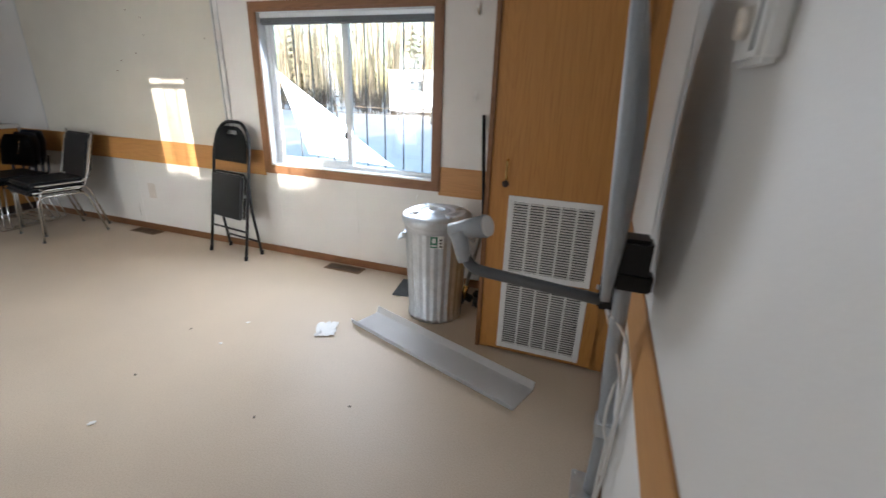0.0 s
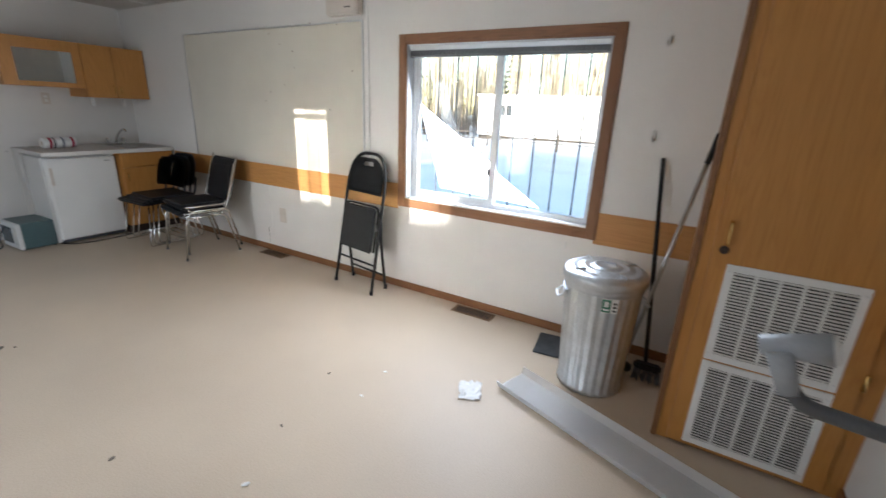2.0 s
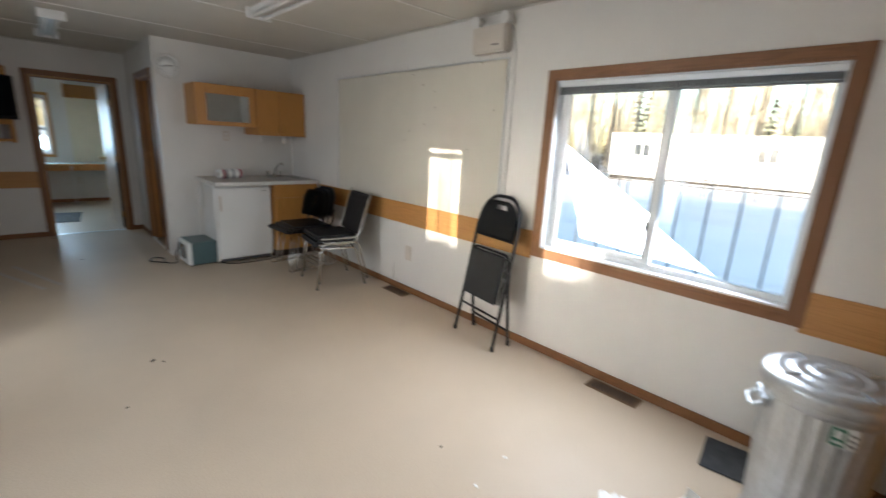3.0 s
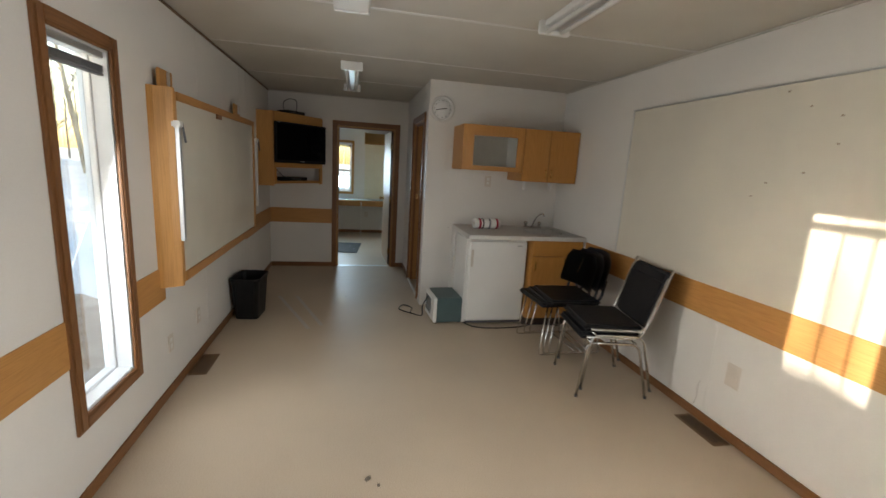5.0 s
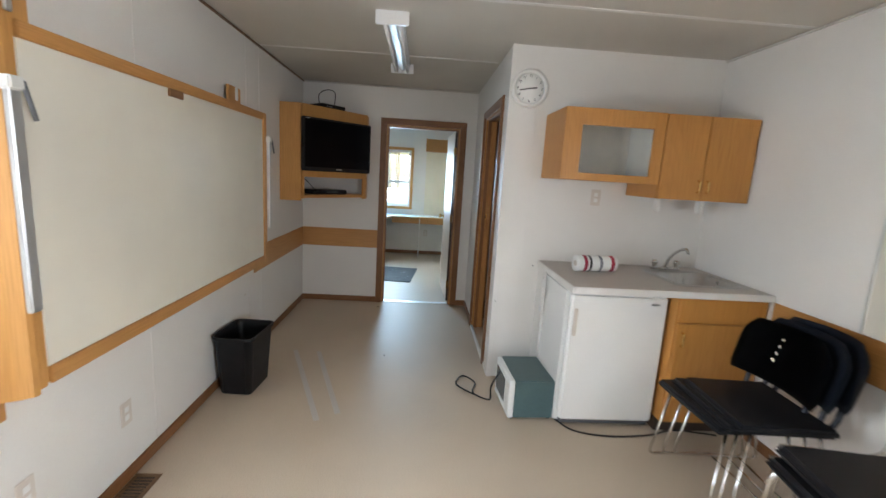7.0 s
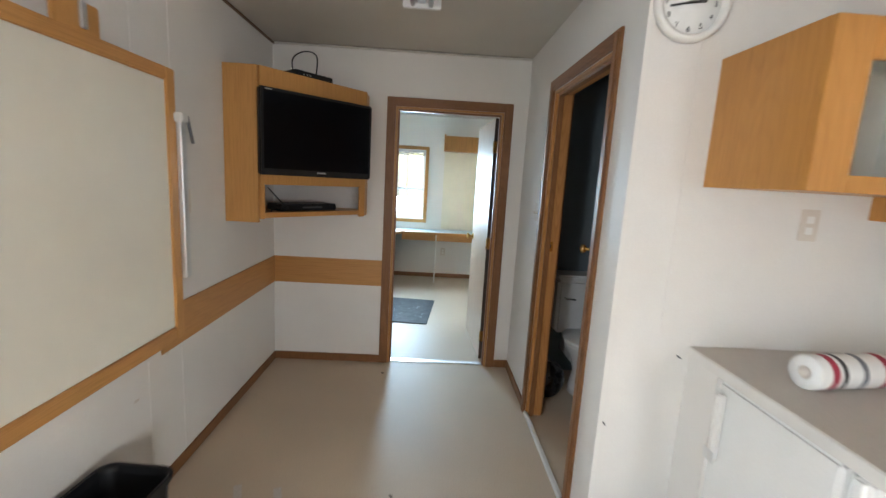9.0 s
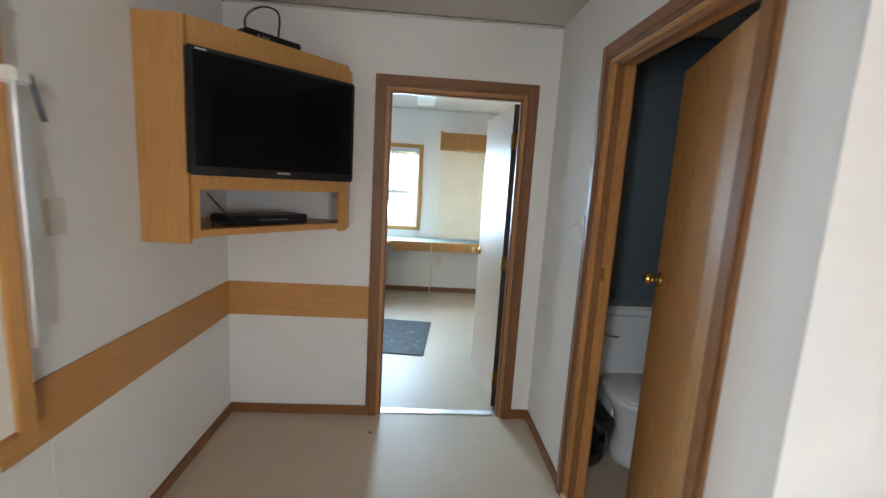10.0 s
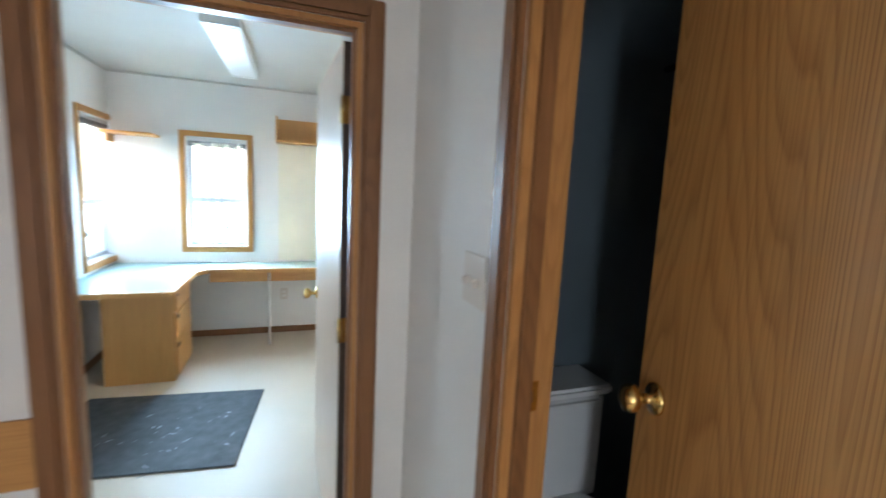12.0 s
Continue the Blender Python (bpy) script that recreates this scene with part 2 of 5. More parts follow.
# ---- mesh helpers ----
def box(bm, x0, y0, z0, x1, y1, z1, bevel=0.0, seg=2):
    x0, x1, y0, y1, z0, z1 = min(x0, x1), max(x0, x1), min(y0, y1), max(y0, y1), min(z0, z1), max(z0, z1)
    r = bmesh.ops.create_cube(bm, size=1.0, matrix=Matrix.Translation(((x0 + x1) / 2, (y0 + y1) / 2, (z0 + z1) / 2))
                              @ Matrix.Diagonal((x1 - x0, y1 - y0, z1 - z0, 1)))
    if bevel:
        edges = list({e for v in r["verts"] for e in v.link_edges})
        bmesh.ops.bevel(bm, geom=edges, offset=bevel, segments=seg, affect="EDGES", clamp_overlap=True)
    return bm


def B(*a, **k):
    return box(bmesh.new(), *a, **k)


def smooth_path(points, steps=6):
    """A Catmull-Rom line through points."""
    p = [Vector(q) for q in points]
    if len(p) < 3:
        return p
    p = [p[0] * 2 - p[1]] + p + [p[-1] * 2 - p[-2]]
    out = []
    for i in range(1, len(p) - 2):
        for k in range(steps):
            t = k / steps
            a, b, c, d = p[i - 1], p[i], p[i + 1], p[i + 2]
            out.append(0.5 * ((2 * b) + (c - a) * t + (2 * a - 5 * b + 4 * c - d) * t * t + (3 * b - a - 3 * c + d) * t ** 3))
    out.append(p[-2])
    return out


def rounded(points, r=0.04, steps=4):
    """A polyline with rounded corners."""
    p = [Vector(q) for q in points]
    out = [p[0]]
    for a, b, c in zip(p, p[1:], p[2:]):
        d1, d2 = (a - b), (c - b)
        k = min(r, d1.length * 0.49, d2.length * 0.49)
        s, e = b + d1.normalized() * k, b + d2.normalized() * k
        for i in range(steps + 1):
            t = i / steps
            out.append(s * (1 - t) ** 2 + b * 2 * t * (1 - t) + e * t * t)
    out.append(p[-1])
    return out


def tube(bm, path, r, n=8, r2=None, flat=1.0):
    """A round tube along a line, with closed ends; r2: radius at the far end."""
    path = [Vector(p) for p in path]
    rings = []
    up = Vector((0, 0, 1))
    d0 = (path[1] - path[0]).normalized()
    if abs(d0.z) > 0.9:
        up = Vector((0, 1, 0))
    for i, p in enumerate(path):
        d = (path[min(i + 1, len(path) - 1)] - path[max(i - 1, 0)]).normalized()
        side = d.cross(up)
        if side.length < 1e-4:
            side = d.cross(Vector((1, 0, 0)))
        side.normalize()
        up = side.cross(d).normalized()
        rad = r if r2 is None else r + (r2 - r) * i / (len(path) - 1)
        rings.append([bm.verts.new(p + rad * (math.cos(a) * side + flat * math.sin(a) * up))
                      for a in (2 * math.pi * k / n for k in range(n))])
    for a, b in zip(rings, rings[1:]):
        for k in range(n):
            f = bm.faces.new((a[k], a[(k + 1) % n], b[(k + 1) % n], b[k]))
            f.smooth = True
    bm.faces.new(rings[0][::-1])
    bm.faces.new(rings[-1])
    return bm


def T(path, r, n=8, **k):
    return tube(bmesh.new(), path, r, n, **k)


def lathe(bm, profile, n=32, m=None, ribs=0, depth=0.0):
    """Turns (radius, z) pairs about z; ribs: flutes with the given depth."""
    m = m or Matrix()
    rings = []
    for r, z in profile:
        if r < 1e-5:
            rings.append([bm.verts.new(m @ Vector((0, 0, z)))])
            continue
        ring = []
        for k in range(n):
            a = 2 * math.pi * k / n
            rr = r - (depth if ribs and (k * ribs * 2 // n) % 2 else 0)
            ring.append(bm.verts.new(m @ Vector((rr * math.cos(a), rr * math.sin(a), z))))
        rings.append(ring)
    for a, b in zip(rings, rings[1:]):
        for k in range(n):
            if len(a) == 1 and len(b) == 1:
                continue
            if len(a) == 1:
                f = bm.faces.new((a[0], b[k], b[(k + 1) % n]))
            elif len(b) == 1:
                f = bm.faces.new((a[k], a[(k + 1) % n], b[0]))
            else:
                f = bm.faces.new((a[k], a[(k + 1) % n], b[(k + 1) % n], b[k]))
            f.smooth = True
    return bm


def prism(bm, outline, z0, z1, m=None):
    """A straight prism over a flat outline."""
    m = m or Matrix()
    lo = [bm.verts.new(m @ Vector((x, y, z0))) for x, y in outline]
    hi = [bm.verts.new(m @ Vector((x, y, z1))) for x, y in outline]
    bm.faces.new(lo[::-1])
    bm.faces.new(hi)
    for i in range(len(lo)):
        j = (i + 1) % len(lo)
        bm.faces.new((lo[i], lo[j], hi[j], hi[i]))
    return bm


def mesh_of(bm, name, material):
    bmesh.ops.recalc_face_normals(bm, faces=bm.faces)
    me = bpy.data.meshes.new(name)
    bm.to_mesh(me)
    bm.free()
    me.materials.append(material if not isinstance(material, str) else M[material])
    return me


def world_of(o):
    m = o.matrix_basis.copy()
    while o.parent:
        o = o.parent
        m = o.matrix_basis @ m
    return m


def thing(name, m, label, category, group="", kind=""):
    """An Empty at a thing's base, to hold its parts."""
    ob = new(name)
    ob.empty_display_size = 0.1
    ob.matrix_basis = m
    return tagged(ob, label, category, group, kind)


def part(name, bm, material, parent, label="", world=False):
    """One mesh under a thing or a part; world: the bmesh is in world places."""
    if world:
        bm.transform(world_of(parent).inverted())
    ob = new(name, mesh_of(bm, name, material))
    ob.parent = parent
    return tagged(ob, label)


def solid(name, bm, material, label="", category="", group="", kind=""):
    """A thing of one mesh, in world places, with its origin at its base."""
    lo = Vector([min(v.co[i] for v in bm.verts) for i in range(3)])
    hi = Vector([max(v.co[i] for v in bm.verts) for i in range(3)])
    c = Vector(((lo.x + hi.x) / 2, (lo.y + hi.y) / 2, lo.z))
    bm.transform(Matrix.Translation(-c))
    ob = new(name, mesh_of(bm, name, material))
    ob.location = c
    return tagged(ob, label, category, group, kind)


def struct(name, bm, material, label=""):
    ob = new(name, mesh_of(bm, name, material))
    return tagged(ob, label, "", "", "structure")


def text_mesh(body, size, depth=0.0005):
    cu = bpy.data.curves.new("lettering", "FONT")
    cu.body, cu.size, cu.extrude, cu.align_x, cu.align_y = body, size, depth, "CENTER", "CENTER"
    tmp = new("lettering", cu)
    me = bpy.data.meshes.new_from_object(tmp.evaluated_get(bpy.context.evaluated_depsgraph_get()))
    bpy.data.objects.remove(tmp)
    return me


# ---- structure ----
def wall(name, axis, a0, a1, t0, t1, z0, z1, openings=(), material="wall", label=""):
    """A wall along x or y, from t0 to t1 thick, with holes (a, b, low, high) right through it."""
    bm = bmesh.new()

    def seg(p, q, lo, hi):
        if q - p > 1e-4 and hi - lo > 1e-4:
            if axis == "x":
                box(bm, p, t0, lo, q, t1, hi)
            else:
                box(bm, t0, p, lo, t1, q, hi)
    at = a0
    for p, q, lo, hi in sorted(openings):
        seg(at, p, z0, z1)
        seg(p, q, z0, lo)
        seg(p, q, hi, z1)
        at = q
    seg(at, a1, z0, z1)
    return struct(name, bm, material, label)


TH = 0.13
W1 = (-2.577, -1.157, 0.774, 1.892)          # big window in the north wall
W2 = (-4.475, -4.04, 0.39, 1.96)            # tall windows in the south wall
W2B = (-3.21, -2.775, 0.39, 1.96)
OS = (-11.58, -10.94, 0.80, 1.97)            # office windows
OW = (0.308, 0.825, 0.876, 1.894)
DOOR = (0.631, 1.434, 0.0, 2.0)
BATH = (-7.685, -6.86, 0.0, 2.03)
wall("wall_north", "x", WEST - TH, E + TH, N, N + TH, -0.15, CEIL, [W1], label="off-white vinyl panel wall with a big window")
wall("wall_south", "x", WEST - TH, E + TH, S - TH, S, -0.15, CEIL, [OS, W2, W2B], label="off-white vinyl panel wall with tall windows")
wall("wall_east", "y", S, N, E, E + TH, -0.15, CEIL, label="off-white vinyl panel end wall")
wall("wall_office_end", "y", S, N, WEST - TH, WEST, -0.15, CEIL, [OW], label="pale office end wall with a window")
wall("wall_partition", "y", S, PY, W - 0.1, W, 0.0, CEIL, [DOOR], label="off-white partition with a doorway")
wall("wall_washroom_side", "x", W - 0.1, PX, PY, PY + 0.1, 0.0, CEIL, [BATH], label="off-white washroom wall with a doorway")
wall("wall_kitchen", "y", PY + 0.1, N, PX - 0.1, PX, 0.0, CEIL, label="off-white wall behind the kitchenette")
wall("wall_washroom_back", "y", PY + 0.1, N, W - 0.1, W, 0.0, CEIL, material="wall", label="washroom back wall")
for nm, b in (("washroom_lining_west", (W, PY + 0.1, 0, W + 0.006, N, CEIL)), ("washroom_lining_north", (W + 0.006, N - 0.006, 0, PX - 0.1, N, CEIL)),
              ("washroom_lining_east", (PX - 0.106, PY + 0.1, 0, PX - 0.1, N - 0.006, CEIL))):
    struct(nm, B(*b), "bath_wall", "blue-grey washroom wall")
struct("floor", B(WEST - TH, S - TH, -0.15, E + TH, N + TH, 0.0), "floor", "worn beige sheet vinyl floor")
bm = bmesh.new()
box(bm, WEST - TH, S - TH, CEIL, E + TH, N + TH, CEIL + 0.12)
struct("ceiling", bm, "ceiling", "off-white ceiling panels with flat joint strips")
for x in (-1.171, -2.317, -3.523, -4.771, -5.932, -7.114, -8.385, -8.385):
    struct("trim_ceiling_joint", B(x - 0.014, S + 0.02, CEIL - 0.004, x + 0.014, N - 0.02 if x > PX else (PY if x > W else N) - 0.02, CEIL), "wall", "flat ceiling joint strip")
# coves where walls meet the ceiling
for b, mt in (((PX, N - 0.014, E, N), "ceiling"), ((W, S, E, S + 0.014), "bronze"), ((WEST, S, W - 0.1, S + 0.014), "ceiling")):
    struct("trim_cove", B(b[0], b[1], CEIL - 0.014, b[2], b[3], CEIL - 0.004), mt, "thin ceiling cove")
for b in ((W, S + 0.014, W + 0.012, PY), (WEST, S + 0.014, WEST + 0.012, N)):
    struct("trim_cove", B(b[0], b[1], CEIL - 0.014, b[2], b[3], CEIL - 0.004), "ceiling", "thin ceiling cove")
# upright panel joints
for x in (-1.79, -4.232, -5.595):
    struct("trim_panel_joint", B(x - 0.011, N - 0.0025, 0.06, x + 0.011, N, 0.655), "wall", "flat panel joint")
for x in (-1.79,):
    struct("trim_panel_joint", B(x - 0.011, N - 0.0025, 2.04, x + 0.011, N, CEIL - 0.02), "wall", "flat panel joint")
for x in (-1.993, -5.664, -6.886, -7.136):
    struct("trim_panel_joint", B(x - 0.011, S, 0.06, x + 0.011, S + 0.0025, 0.64), "wall", "flat panel joint")
    struct("trim_panel_joint", B(x - 0.011, S, 1.87, x + 0.011, S + 0.0025, CEIL - 0.02), "wall", "flat panel joint")
struct("trim_panel_joint", B(PX, 1.80, 0.95, PX + 0.0025, 1.822, CEIL - 0.02), "wall", "flat panel joint")
struct("trim_corner", B(PX - 0.001, PY - 0.006, 0.0, PX + 0.006, PY + 0.022, CEIL), "wall", "white corner bead")

# dark wood baseboards
BH, BT = 0.062, 0.012


def base(x0, y0, x1, y1):
    struct("baseboard", B(x0, y0, 0.0, x1, y1, BH, bevel=0.003), "trim_h" if abs(x1 - x0) > abs(y1 - y0) else "trim", "dark oak baseboard")


base(-0.53, N - BT, -5.982, N)
base(W + BT, S, E, S + BT)
base(E - BT, S + BT, E, 2.37)
base(W, S, W + BT, DOOR[0] - 0.065)
base(W, DOOR[1] + 0.065, W + BT, PY)
base(W + BT, PY - BT, BATH[0] - 0.068, PY)
base(WEST, S, W - 0.1, S + BT)
base(WEST, S + BT, WEST + BT, N)
base(WEST, N - BT, W - 0.1, N)
base(W - 0.1 - BT, S + BT, W - 0.1, DOOR[0] - 0.065)
base(W - 0.1 - BT, DOOR[1] + 0.065, W - 0.1, N - BT)

# honey oak wainscot band round the room
ZB0, ZB1, BD = 0.633, 0.837, 0.007
for nm, b, mt in (("north", (-5.85, N - BD, -2.645, N), "band"), ("north", (-1.102, N - BD, -0.53, N), "band"),
                  ("south", (-6.965, S, W, S + BD), "band"), ("south", (-4.9, S, -4.543, S + BD), "band"),
                  ("south", (-3.978, S, -3.336, S + BD), "band"), ("south", (-2.748, S, E, S + BD), "band"),
                  ("east", (E - BD, S, E, 2.37), "band_y"), ("west", (W, S, W + BD, DOOR[0] - 0.064), "band_y")):
    up = {"east": 0.02, "north": 0.048}.get(nm, 0.0)
    struct("trim_band_" + nm, B(b[0], b[1], ZB0 + up, b[2], b[3], ZB1 + up, bevel=0.0015), mt, "honey oak wall band")


def casing(name, plane, out, a0, a1, z0, z1, axis, width=0.068, sill=True, label="dark oak trim", material=None):
    """Flat oak trim round an opening, standing proud of the wall face by 14 mm with an inner bead."""
    holder = thing(name, Matrix(), label, "", kind="structure")

    def bar(p, q, lo, hi, d0, d1, mt):
        bm = bmesh.new()
        u0, u1 = plane + out * d0, plane + out * d1
        if axis == "x":
            box(bm, p, u0, lo, q, u1, hi, bevel=0.003)
        else:
            box(bm, u0, p, lo, u1, q, hi, bevel=0.003)
        part("trim_board", bm, mt, holder)
    v, h = (material or "trim", material or "trim_h")
    for d0, d1, w0, w1 in ((0.0, 0.014, 0.0, width), (0.014, 0.019, 0.012, width - 0.014)):
        bar(a0 - w1, a0 - w0, z0 - (w1 if sill else 0), z1 + w1, d0, d1, v)
        bar(a1 + w0, a1 + w1, z0 - (w1 if sill else 0), z1 + w1, d0, d1, v)
        bar(a0 - w0, a1 + w0, z1 + w0, z1 + w1, d0, d1, h)
        if sill:
            bar(a0 - w0, a1 + w0, z0 - w1, z0 - w0, d0, d1, h)
    return holder


def window(name, axis, plane, out, a0, a1, z0, z1, split=None, cross=None, trim="trim", bars=True, blind=True, label="", frame_width=0.04, bar_paint="white_metal"):
    """A window in its opening: lining, vinyl frame, panes, raised blind and security bars. out: +1 if indoors lies on the rising side of the plane."""
    holder = thing(name, Matrix(), label, "", kind="structure")
    casing("trim_" + name, plane, out, a0, a1, z0, z1, axis, 0.068 if trim == "trim" else 0.048, True, "dark oak window trim", None if trim == "trim" else trim)

    def bx(nm, p, q, lo, hi, d0, d1, mt, parent=holder, bevel=0.003):
        bm = bmesh.new()
        u0, u1 = plane - out * d0, plane - out * d1
        if axis == "x":
            box(bm, p, u0, lo, q, u1, hi, bevel=bevel)
        else:
            box(bm, u0, p, lo, u1, q, hi, bevel=bevel)
        return part(nm, bm, mt, parent)
    f = frame_width
    lin = 0.006
    bx("lining", a0, a0 + lin, z0, z1, 0, 0.075, "vinyl_frame")
    bx("lining", a1 - lin, a1, z0, z1, 0, 0.075, "vinyl_frame")
    bx("lining", a0 + lin, a1 - lin, z1 - lin, z1, 0, 0.075, "vinyl_frame")
    bx("window_sill", a0 + lin, a1 - lin, z0, z0 + 0.01, 0, 0.075, "vinyl_frame")
    for p, q, lo, hi in ((a0, a0 + f, z0, z1), (a1 - f, a1, z0, z1), (a0 + f, a1 - f, z0, z0 + f), (a0 + f, a1 - f, z1 - f, z1)):
        bx("window_frame", p, q, lo, hi, 0.075, 0.128, "vinyl_frame")
    panes = [(a0 + f, a1 - f, z0 + f, z1 - f, 0.10)]
    if split:
        bx("sash", split - 0.024, split + 0.024, z0 + f, z1 - f, 0.078, 0.118, "vinyl_frame")
        bx("sash", a0 + f, a0 + f + 0.03, z0 + f, z1 - f, 0.08, 0.1, "vinyl_frame")
        bx("sash", a0 + f + 0.03, split - 0.024, z0 + f, z0 + f + 0.03, 0.08, 0.1, "vinyl_frame")
        bx("latch", split - 0.03, split - 0.016, 1.02, 1.07, 0.062, 0.078, "black")
        panes = [(a0 + f + 0.03, split - 0.024, z0 + f + 0.03, z1 - f, 0.092), (split + 0.024, a1 - f, z0 + f, z1 - f, 0.108)]
    if cross:
        bx("sash", a0 + f, a1 - f, cross - 0.02, cross + 0.02, 0.078, 0.118, "vinyl_frame")
        bx("latch", (a0 + a1) / 2 + 0.05, (a0 + a1) / 2 + 0.085, cross - 0.28, cross - 0.24, 0.07, 0.09, "black")
        panes = [(a0 + f, a1 - f, z0 + f, cross - 0.02, 0.095), (a0 + f, a1 - f, cross + 0.02, z1 - f, 0.108)]
    for p, q, lo, hi, d in panes:
        ob = bx("pane", p, q, lo, hi, d, d + 0.004, "glass", bevel=0)
        ob.visible_shadow = False
    if blind:
        bl = thing("venetian_blind", Matrix.Translation((0, 0, 0)), "raised slim venetian blind at the window head", "blind", "window blinds")
        h = z1 - 0.008
        bx("headrail", a0 + 0.012, a1 - 0.012, h - 0.028, h, 0.012, 0.04, "alu", bl)
        drop = 0.0595 if z1 - z0 > 1.3 else 0.031
        for i in range(7):
            bx("blind_slat", a0 + 0.016, a1 - 0.016, h - drop - 0.0025 - i * 0.0045, h - drop - i * 0.0045, 0.014, 0.038, "blind", bl, 0)
        bx("bottom_rail", a0 + 0.014, a1 - 0.014, h - drop - 0.0445, h - drop - 0.0325, 0.014, 0.038, "blind", bl)
    if bars:
        n = round((a1 - a0) / 0.155)
        g = thing("security_bars", Matrix(), "thin painted security bars outside the window", "window bars", "security bars")
        for i in range(1, n):
            p = a0 + (a1 - a0) * i / n
            c = (p, plane - out * 0.2) if axis == "x" else (plane - out * 0.2, p)
            part("bar", T([(c[0], c[1], z0 - 0.1), (c[0], c[1], z1 + 0.1)], 0.006, 8), bar_paint, g)
        for z in (z0 - 0.1, z1 + 0.1):
            e0, e1 = ((a0 - 0.05, plane - out * 0.2, z), (a1 + 0.05, plane - out * 0.2, z))
            if axis == "y":
                e0, e1 = (e0[1], e0[0], z), (e1[1], e1[0], z)
            part("rail", T([e0, e1], 0.008, 6), bar_paint, g)
            for e in (e0, e1):
                w = (e[0], plane - out * 0.125, z) if axis == "x" else (plane - out * 0.125, e[1], z)
                part("bracket", T([e, w], 0.007, 6), bar_paint, g)
    return holder


window("window_1", "x", N, -1, *W1, split=-1.878, label="sliding window with white vinyl frame, snow outside", bar_paint="dark_grey")
window("window_2", "x", S, 1, *W2, label="tall narrow fixed window with white frame", frame_width=0.018)
window("window_3", "x", S, 1, *W2B, label="tall narrow fixed window with white frame", frame_width=0.018)
window("window_4", "x", S, 1, *OS, cross=1.28, trim="maple", label="office sash window with oak trim")
window("window_5", "y", WEST, 1, *OW, cross=1.32, trim="maple", label="office sash window with oak trim")


def doorway(name, axis, face, back, a0, a1, z1):
    """Lining and casings of a doorway."""
    casing("trim_" + name, face[0], face[1], a0, a1, 0.0, z1, axis, 0.065, False, "dark oak door casing")
    casing("trim_" + name + "_far", back[0], back[1], a0, a1, 0.0, z1, axis, 0.065, False, "dark oak door casing")
    h = thing(name + "_lining", Matrix(), "dark oak door jamb with a stop", "", kind="structure")
    lo, hi = min(face[0], back[0]), max(face[0], back[0])
    mid = (lo + hi) / 2
    for p, q, z0, z2 in ((a0, a0 + 0.016, 0, z1), (a1 - 0.016, a1, 0, z1), (a0 + 0.016, a1 - 0.016, z1 - 0.016, z1)):
        part("jamb", B(p, lo, z0, q, hi, z2) if axis == "x" else B(lo, p, z0, hi, q, z2), "jamb", h)
    for p, q, z0, z2 in ((a0 + 0.016, a0 + 0.028, 0, z1 - 0.016), (a1 - 0.028, a1 - 0.016, 0, z1 - 0.016), (a0 + 0.028, a1 - 0.028, z1 - 0.028, z1 - 0.016)):
        part("door_stop", B(p, lo + 0.02, z0, q, mid, z2) if axis == "x" else B(mid, p, z0, hi - 0.02, q, z2), "trim", h)
    return h


doorway("door_1", "y", (W, 1), (W - 0.1, -1), DOOR[0], DOOR[1], DOOR[3])
doorway("door_2", "x", (PY, -1), (PY + 0.1, 1), BATH[0], BATH[1], BATH[3])
struct("trim_threshold", B(W - 0.075, DOOR[0] + 0.016, 0.0, W - 0.02, DOOR[1] - 0.016, 0.006, bevel=0.002), "alu", "flat aluminium threshold strip")
struct("trim_washroom_sill", B(BATH[0], PY - 0.012, 0.0, BATH[1], PY + 0.012, 0.022, bevel=0.003), "white_edge", "worn pale washroom sill")
struct("trim_washroom_base", B(BATH[1] + 0.0, PY - 0.01, 0.0, PX, PY, 0.03, bevel=0.002), "white_edge", "pale base strip")


def knob(parent, m, name="door_knob"):
    k = part(name, lathe(bmesh.new(), [(0, 0), (0.031, 0), (0.031, 0.004), (0.026, 0.009), (0.011, 0.012), (0.010, 0.03), (0.016, 0.034), (0.026, 0.042),
                                        (0.028, 0.052), (0.024, 0.062), (0.014, 0.067), (0, 0.068)], 20, m), "brass", parent, "polished brass knob")
    return k


def door_leaf(name, hinge, angle, width, height, material, label, knob_z=0.95):
    """A flush door: local x runs from the hinge to the free edge."""
    d = thing(name, pose(hinge[0], hinge[1], 0.012, 0, 0, angle), label, "", kind="structure")
    part("leaf", B(0, -0.0175, 0, width, 0.0175, height, bevel=0.002), material, d)
    part("edge_strip", B(-0.0015, -0.0165, 0.002, 0.0, 0.0165, height - 0.002), "dark_edge", d)
    knob(d, pose(width - 0.065, 0.0175, knob_z, -90, 0, 0))
    knob(d, pose(width - 0.065, -0.0175, knob_z, 90, 0, 0))
    for z in (0.2, height / 2, height - 0.22):
        h = part("hinge", T([(-0.006, 0.019, z - 0.045), (-0.006, 0.019, z + 0.045)], 0.006, 8), "brass", d)
        part("hinge_leaf", B(-0.004, -0.012, z - 0.045, -0.0015, 0.016, z + 0.045), "brass", h)
    return d


door_leaf("door_office", (W - 0.118, DOOR[1] - 0.028), 183.0, 0.77, 1.965, "pale_door", "pale wood flush door standing open into the office")
d = door_leaf("door_washroom", (BATH[1] - 0.022, PY + 0.085), 163.0, 0.80, 1.985, "oak_door", "oak-grained flush washroom door standing ajar", 1.115)

